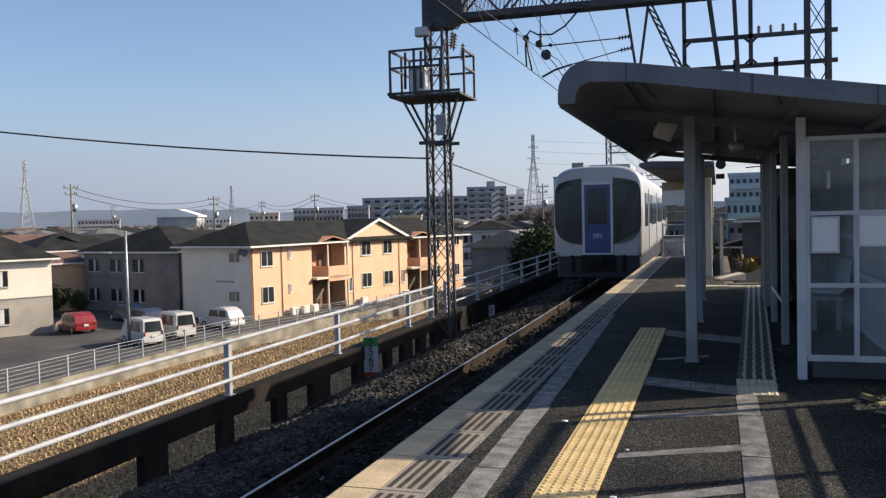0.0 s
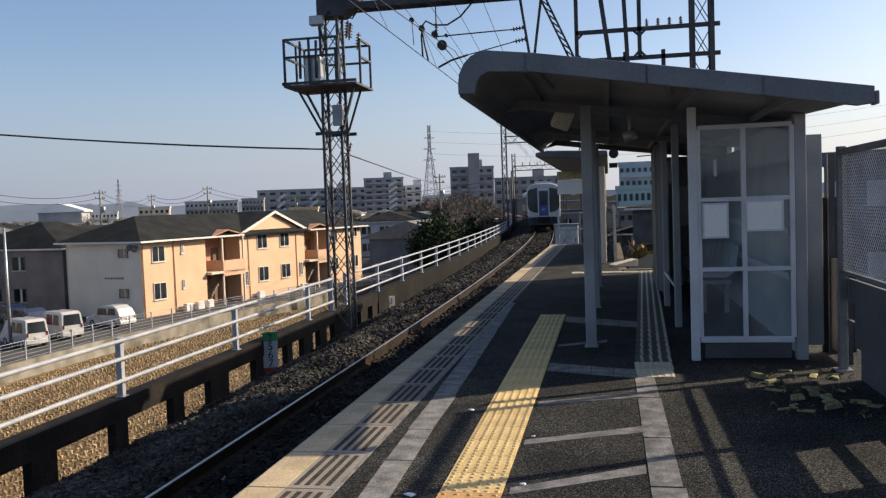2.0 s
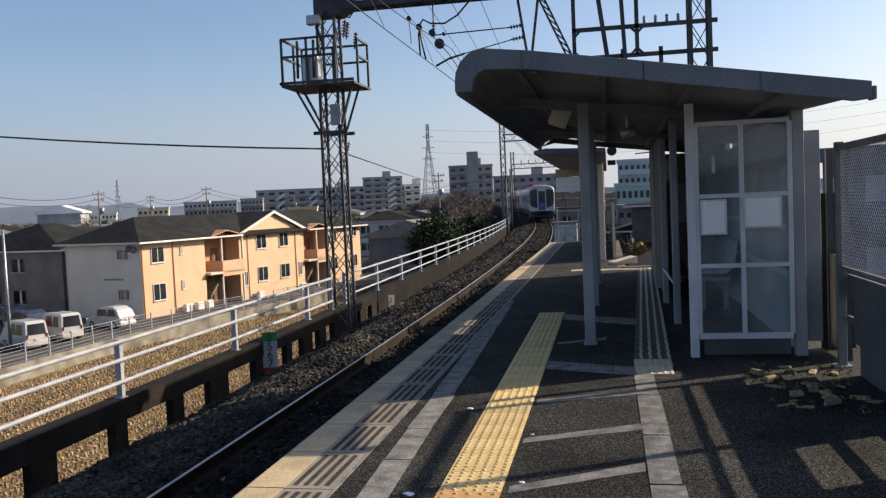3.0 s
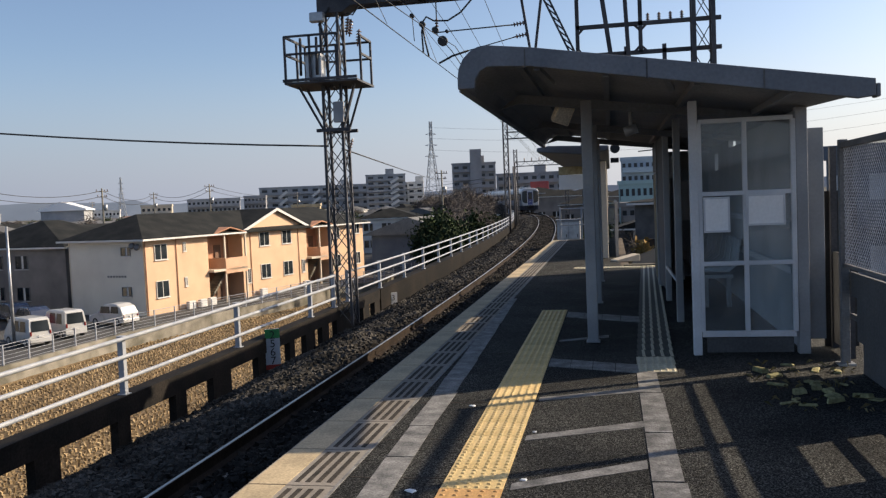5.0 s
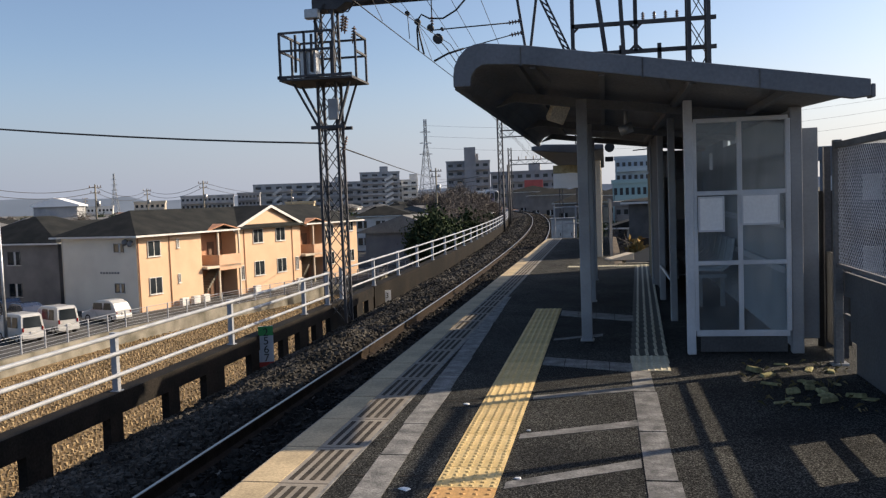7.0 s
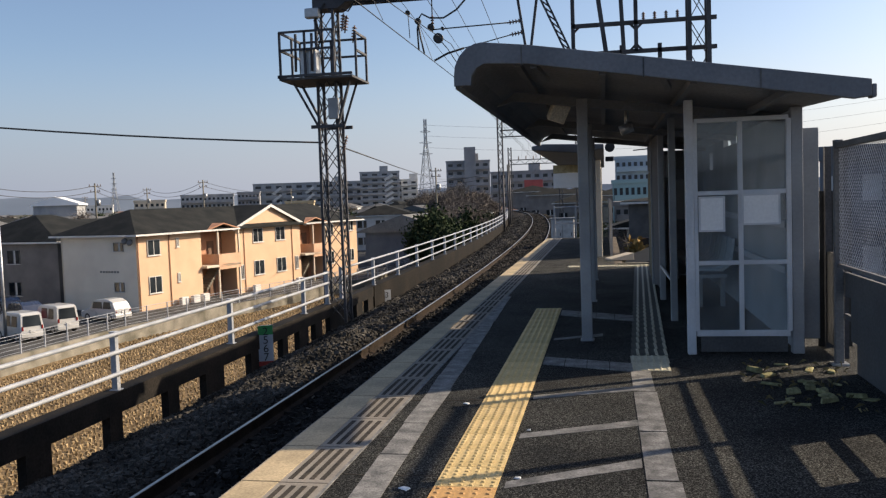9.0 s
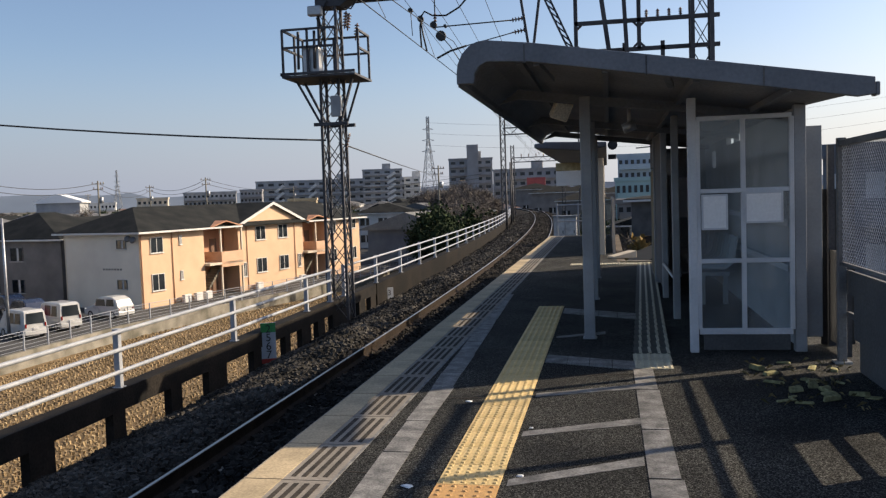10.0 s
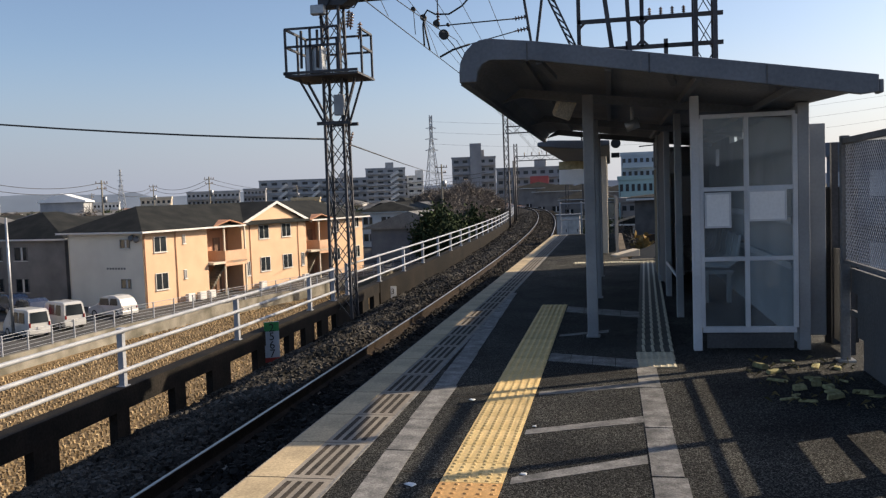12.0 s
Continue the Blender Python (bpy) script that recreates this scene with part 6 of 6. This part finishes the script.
BARK = surf("bark", (0.05, 0.038, 0.028), (0.1, 0.075, 0.055), 3.0, 0.95, bump=0.4, grain=20)


def tree_mesh(seed, h, spread, leafy, count):
    """Trunk with limbs, and a crown of leaf clumps or bare twigs."""
    rg = random.Random(seed)
    bm = bmesh.new()
    tube(bm, (0, 0, -0.5), (0.1, 0, h * 0.45), 0.03 * h, 7, 0.018 * h)
    tips = []
    for k in range(9):
        a, z0 = rg.uniform(0, 6.28), h * rg.uniform(0.22, 0.45)
        q = Vector((spread * rg.uniform(0.35, 0.9) * math.cos(a), spread * rg.uniform(0.35, 0.9) * math.sin(a), h * rg.uniform(0.5, 0.9)))
        tube(bm, (0.05, 0, z0), q, 0.011 * h, 5, 0.004 * h)
        tips.append((Vector((0.05, 0, z0)), q))
    tips.append((Vector((0, 0, h * 0.4)), Vector((0, 0, h * 0.97))))
    v, f = [], []
    for i in range(count):
        p, q = rg.choice(tips)
        c = p.lerp(q, rg.uniform(0.35, 1.08)) + Vector((rg.gauss(0, 1), rg.gauss(0, 1), rg.gauss(0, 0.8))) * spread * 0.2
        c.z = max(c.z, h * 0.06)
        d = Vector((rg.gauss(0, 1), rg.gauss(0, 1), rg.gauss(0.5, 1))).normalized()
        s = d.cross(Vector((rg.gauss(0, 1), rg.gauss(0, 1), rg.gauss(0, 1)))).normalized()
        ln_, w = (rg.uniform(0.12, 0.3), rg.uniform(0.08, 0.17)) if leafy else (rg.uniform(0.5, 1.2), 0.03)
        b = len(v)
        v += [c - d * ln_ - s * w * 0.4, c - d * ln_ + s * w * 0.4, c + s * w, c + d * ln_, c - s * w]
        f += [(b, b + 1, b + 2, b + 4), (b + 4, b + 2, b + 3)]
    me = bpy.data.meshes.new("trunk")
    bm.to_mesh(me)
    bm.free()
    me.materials.append(BARK)
    return me, mesh_from("crown", v, f, LEAF if leafy else TWIG)


GOLD = surf("autumn_gold_leaf", (0.15, 0.1, 0.035), (0.27, 0.19, 0.07), 0.8, 0.9, bump=0.0, island=0.4)
kinds = [(tree_mesh(1, 7.5, 2.4, True, 3800), "dark evergreen tree below the railway"), (tree_mesh(2, 6.5, 2.8, True, 3600), "dark round evergreen tree below the railway"), (tree_mesh(3, 8.0, 3.0, False, 4200), "bare brown winter tree with fine twigs"), (tree_mesh(4, 7.0, 2.6, False, 3800), "bare grey-brown tree beside the line"), (tree_mesh(5, 7.0, 1.2, True, 2600), "small tree with golden autumn leaves")]
kinds[4][0][1].materials[0] = GOLD
rng = random.Random(8)


def tree(k, x, y, s, z=GROUND - 0.3):
    (trunk, crown), label = kinds[k]
    t = thing("tree", label, "tree", pose(x, y, z, 0, 0, rng.uniform(0, 360)), "trees")
    for nm, me in (("trunk", trunk), ("crown", crown)):
        ob = new(nm, me)
        ob.parent = t
        ob.scale = (s, s, s)


for k, x, y, s in ((0, -17.9, 84, 0.88), (1, -17.0, 87, 1.0), (0, -18.4, 93, 0.95), (1, -15.4, 82, 0.86), (0, -15.4, 97, 0.9), (0, -16.2, 84, 0.85), (1, -19.2, 92, 0.95)):
    tree(k, x, y, s)
for i in range(60):
    y = 99 + 95 * (i / 60)
    x = parapet_x(y) - rng.uniform(2.5, 5.5 + 0.03 * y)
    tree(rng.choice((1, 2, 2, 2, 3, 3, 3, 3)), x, y, rng.uniform(0.85, 1.1) * (0.74 if y < 108 else 0.92 if y < 130 else 1.12))
for x, y, s in ((-55.8, 62.2, 0.42), (-54.2, 63.0, 0.36), (-57.0, 63.4, 0.4)):
    tree(1, x, y, s, GROUND - 0.2)
for i in range(150):
    d = rng.uniform(110, 520)
    x, y, _ = at(rng.uniform(12, 46), d)
    tree(rng.choice((0, 1, 1, 3, 2)), x, y, rng.uniform(0.6, 1.0))
for i in range(8):
    y = 44 + 4 * i
    tree(rng.choice((2, 3)), track_x(y) + 4.5 + rng.uniform(0, 1.5), y, rng.uniform(0.5, 0.68))
for x, y, s in ((4.5, 46, 0.55), (6.2, 50, 0.6), (3.2, 56, 0.62), (-1.5, 62, 0.6), (-0.5, 70, 0.7), (1.5, 90, 0.7), (-3.5, 96, 0.72), (-1.0, 108, 0.75)):
    tree(rng.choice((0, 1)), x, y, s)
tree(4, 1.5, 44, 0.84)
for i in range(10):
    y = 200 + 9 * i
    tree(rng.choice((2, 3)), track_x(y) + 14 + rng.uniform(0, 30), y, rng.uniform(0.7, 0.9))

# ---- stubble in rows ----
sv, sf = [], []
rng = random.Random(5)
for r in range(92):
    y = 13.0
    while y < 84:
        f = (r + 0.5) / 92
        x = wall_x(y) + 0.4 + (parapet_x(y) - 0.6 - wall_x(y)) * f
        y += rng.uniform(0.2, 0.26) * (1 + 0.012 * y)
        if y < 16 and f < 0.3:
            continue
        h, w = rng.uniform(0.1, 0.17), rng.uniform(0.05, 0.08)
        x += rng.gauss(0, 0.035)
        b = len(sv)
        z = GROUND - 0.63
        lean = rng.gauss(0, 0.03)
        for a in range(4):
            c, s_ = math.cos(1.5708 * a + r), math.sin(1.5708 * a + r)
            sv += [(x + c * w * 0.6, y + s_ * w * 0.6, z), (x + c * w + lean, y + s_ * w, z + h * rng.uniform(0.7, 1.1))]
        for a in range(4):
            n_ = (a + 1) % 4
            sf.append((b + 2 * a, b + 2 * n_, b + 2 * n_ + 1, b + 2 * a + 1))
        sf.append((b + 1, b + 3, b + 5, b + 7))
tagged(new("rice_stubble", mesh_from("rice_stubble", sv, sf, STUBBLE)), "rows of cut golden rice stubble", "stubble", kind="stuff")

# ---- white fence along the car park ----
car_fence = thing("car_park_fence", "low white wire fence on the retaining wall", "fence")
ys = along(30, 104, 2.0)
for y in ys:
    bm = bmesh.new()
    x = wall_x(y) - 0.15
    box(bm, (x - 0.035, y - 0.035, GROUND + 0.33), (x + 0.035, y + 0.035, GROUND + 1.45))
    part("post", bm, WHITEPIPE, car_fence)
for z in (0.45, 0.65, 0.85, 1.05, 1.25, 1.42):
    bm = bmesh.new()
    cable(bm, [(wall_x(y) - 0.15, y, GROUND + z) for y in ys], 0.018 if z > 1.4 else 0.011, 4)
    part("wire", bm, WHITEPIPE, car_fence)

# ---- cars ----
CARWHITE = surf("white_car_paint", (0.43, 0.43, 0.42), (0.52, 0.52, 0.51), 1.0, 0.3, bump=0.0, speck=0.03, coat=0.5)
CARRED = surf("dark_red_car_paint", (0.16, 0.012, 0.015), (0.22, 0.02, 0.022), 1.0, 0.25, bump=0.0, speck=0.03, coat=0.6)
CARBLUE = surf("dark_blue_car_paint", (0.02, 0.03, 0.06), (0.035, 0.045, 0.08), 1.0, 0.25, bump=0.0, speck=0.03, coat=0.6)
TAIL = surf("red_tail_lamp", (0.16, 0.015, 0.012), (0.22, 0.02, 0.018), 4.0, 0.2, bump=0.0)


def car(m, L, W, H, paint, label, van=True):
    """A car facing +y, its tail at -y; the origin is under its middle."""
    c = thing("car", label, "car", m, "parked cars")
    belt = H * (0.5 if van else 0.55)
    low = 0.25
    if van:
        top_ = [(-L / 2 + 0.12, H - 0.12), (-L / 2 + 0.35, H), (L / 2 - 1.1, H - 0.02), (L / 2 - 0.75, H - 0.15), (L / 2 - 0.2, belt + 0.05)]
    else:
        top_ = [(-L / 2 + 0.3, H - 0.25), (-L / 2 + 0.75, H - 0.03), (-L / 2 + 1.4, H), (L / 2 - 1.6, H - 0.05), (L / 2 - 0.95, belt + 0.08), (L / 2 - 0.2, belt - 0.15)]
    prof = [(-L / 2 + 0.05, low), (-L / 2, low + 0.25), (-L / 2 + 0.03, belt)] + top_ + [(L / 2, belt - 0.3), (L / 2 - 0.04, low)]
    bm = bmesh.new()
    rings = []
    for f in (-1, -0.94, 0.94, 1):
        k = 0.04 if abs(f) == 1 else 0.0
        rings.append([(f * W / 2 * (1 - 0.13 * max(0, (z - belt) / (H - belt))), y * (1 - k * 0.4), z - (k if z > low + 0.1 else 0)) for y, z in prof])
    loft(bm, rings)
    body = part("body", bm, paint, c, bevel=0.03)
    for s in (-1, 1):
        for y in (-L / 2 + 0.62, L / 2 - 0.68):
            bm = bmesh.new()
            tube(bm, (s * (W / 2 - 0.16), y, 0.28), (s * (W / 2 + 0.012), y, 0.28), 0.28, 16)
            w = part("wheel", bm, BLACK, c)
            bm = bmesh.new()
            tube(bm, (s * (W / 2 + 0.01), y, 0.28), (s * (W / 2 + 0.02), y, 0.28), 0.17, 12)
            part("rim", bm, GALV, w)
        for y0, y1 in ((-L / 2 + 0.45, -L / 2 + 1.25), (-L / 2 + 1.33, L / 2 - 1.25)):
            bm = bmesh.new()
            zt = H - 0.2
            loft(bm, [[(s * (W / 2 * (1 - 0.13 * max(0, (z - belt) / (H - belt))) + d), y, z) for y, z in ((y0, belt + 0.05), (y1, belt + 0.05), (y1 - 0.05, zt), (y0 + 0.1, zt))] for d in (-0.02, 0.012)])
            part("side_window", bm, GLASSDARK, c)
        bm = bmesh.new()
        z0 = belt - 0.05 if van else belt - 0.15
        tbox(bm, pose(s * (W / 2 - 0.13), -L / 2 + 0.01, z0), 0.1, 0.08, 0.26 if van else 0.16)
        part("tail_lamp", bm, TAIL, c, bevel=0.01)
        bm = bmesh.new()
        tbox(bm, pose(s * (W / 2 - 0.2), L / 2 - 0.02, belt - 0.25), 0.28, 0.08, 0.16)
        part("headlamp", bm, FRAMEWHITE, c, bevel=0.02)
    bm = bmesh.new()
    yb, yt = (-L / 2 + 0.05, -L / 2 + 0.11) if van else (-L / 2 + 0.1, -L / 2 + 0.5)
    loft(bm, [[(-W / 2 + 0.16, yb + d, belt + 0.05), (W / 2 - 0.16, yb + d, belt + 0.05), (W / 2 - 0.24, yt + d, H - 0.18), (-W / 2 + 0.24, yt + d, H - 0.18)] for d in (-0.035, 0.02)])
    part("rear_window", bm, GLASSDARK, c)
    bm = bmesh.new()
    box(bm, (-W / 2 + 0.03, -L / 2 - 0.05, low + 0.02), (W / 2 - 0.03, -L / 2 + 0.1, low + 0.28))
    part("bumper", bm, paint, c, bevel=0.03)
    bm = bmesh.new()
    box(bm, (-0.17, -L / 2 - 0.06, low + 0.32), (0.17, -L / 2 - 0.004, low + 0.48))
    part("plate", bm, TRIMWHITE, c)
    return c


car(pose(-36.9, 48.9, GROUND, 0, 0, 62), 3.5, 1.5, 1.8, CARWHITE, "white boxy kei van parked behind the fence")
car(pose(-36.6, 52.2, GROUND, 0, 0, 60), 3.5, 1.5, 1.85, CARWHITE, "white tall kei wagon parked in a row")
car(pose(-36.1, 57.4, GROUND, 0, 0, 72), 3.6, 1.5, 1.62, CARWHITE, "white hatchback parked by the apartment house", False)
car(pose(-46.3, 53.6, GROUND, 0, 0, 62), 3.8, 1.65, 1.55, CARRED, "dark red hatchback on the lane", False)
car(pose(-43.0, 57.5, GROUND, 0, 0, 60), 3.8, 1.65, 1.5, CARBLUE, "dark blue car in the shade of the house", False)
car(pose(-47.0, 60.5, GROUND, 0, 0, 60), 4.0, 1.65, 1.5, CARBLUE, "dark car in the shade of the grey house", False)


def motions():
    """The train leaves along the track at a steady speed."""
    for k, car in enumerate(cars):
        rows = []
        for i in range(41):
            t = 0.3 * i
            y0 = 25.4 + 21.3 * t + 20.0 * k
            a, b = (track_x(y0 + 2.0), y0 + 2.0), (track_x(y0 + 15.5), y0 + 15.5)
            yaw = math.degrees(math.atan2(-(b[0] - a[0]), b[1] - a[1]))
            off = 2.0 / math.cos(radians(yaw))
            rows.append((t, pose(a[0] + off * math.sin(radians(yaw)), y0, RAIL_Z, 0, 0, yaw)))
        walk(car, rows)


motions()
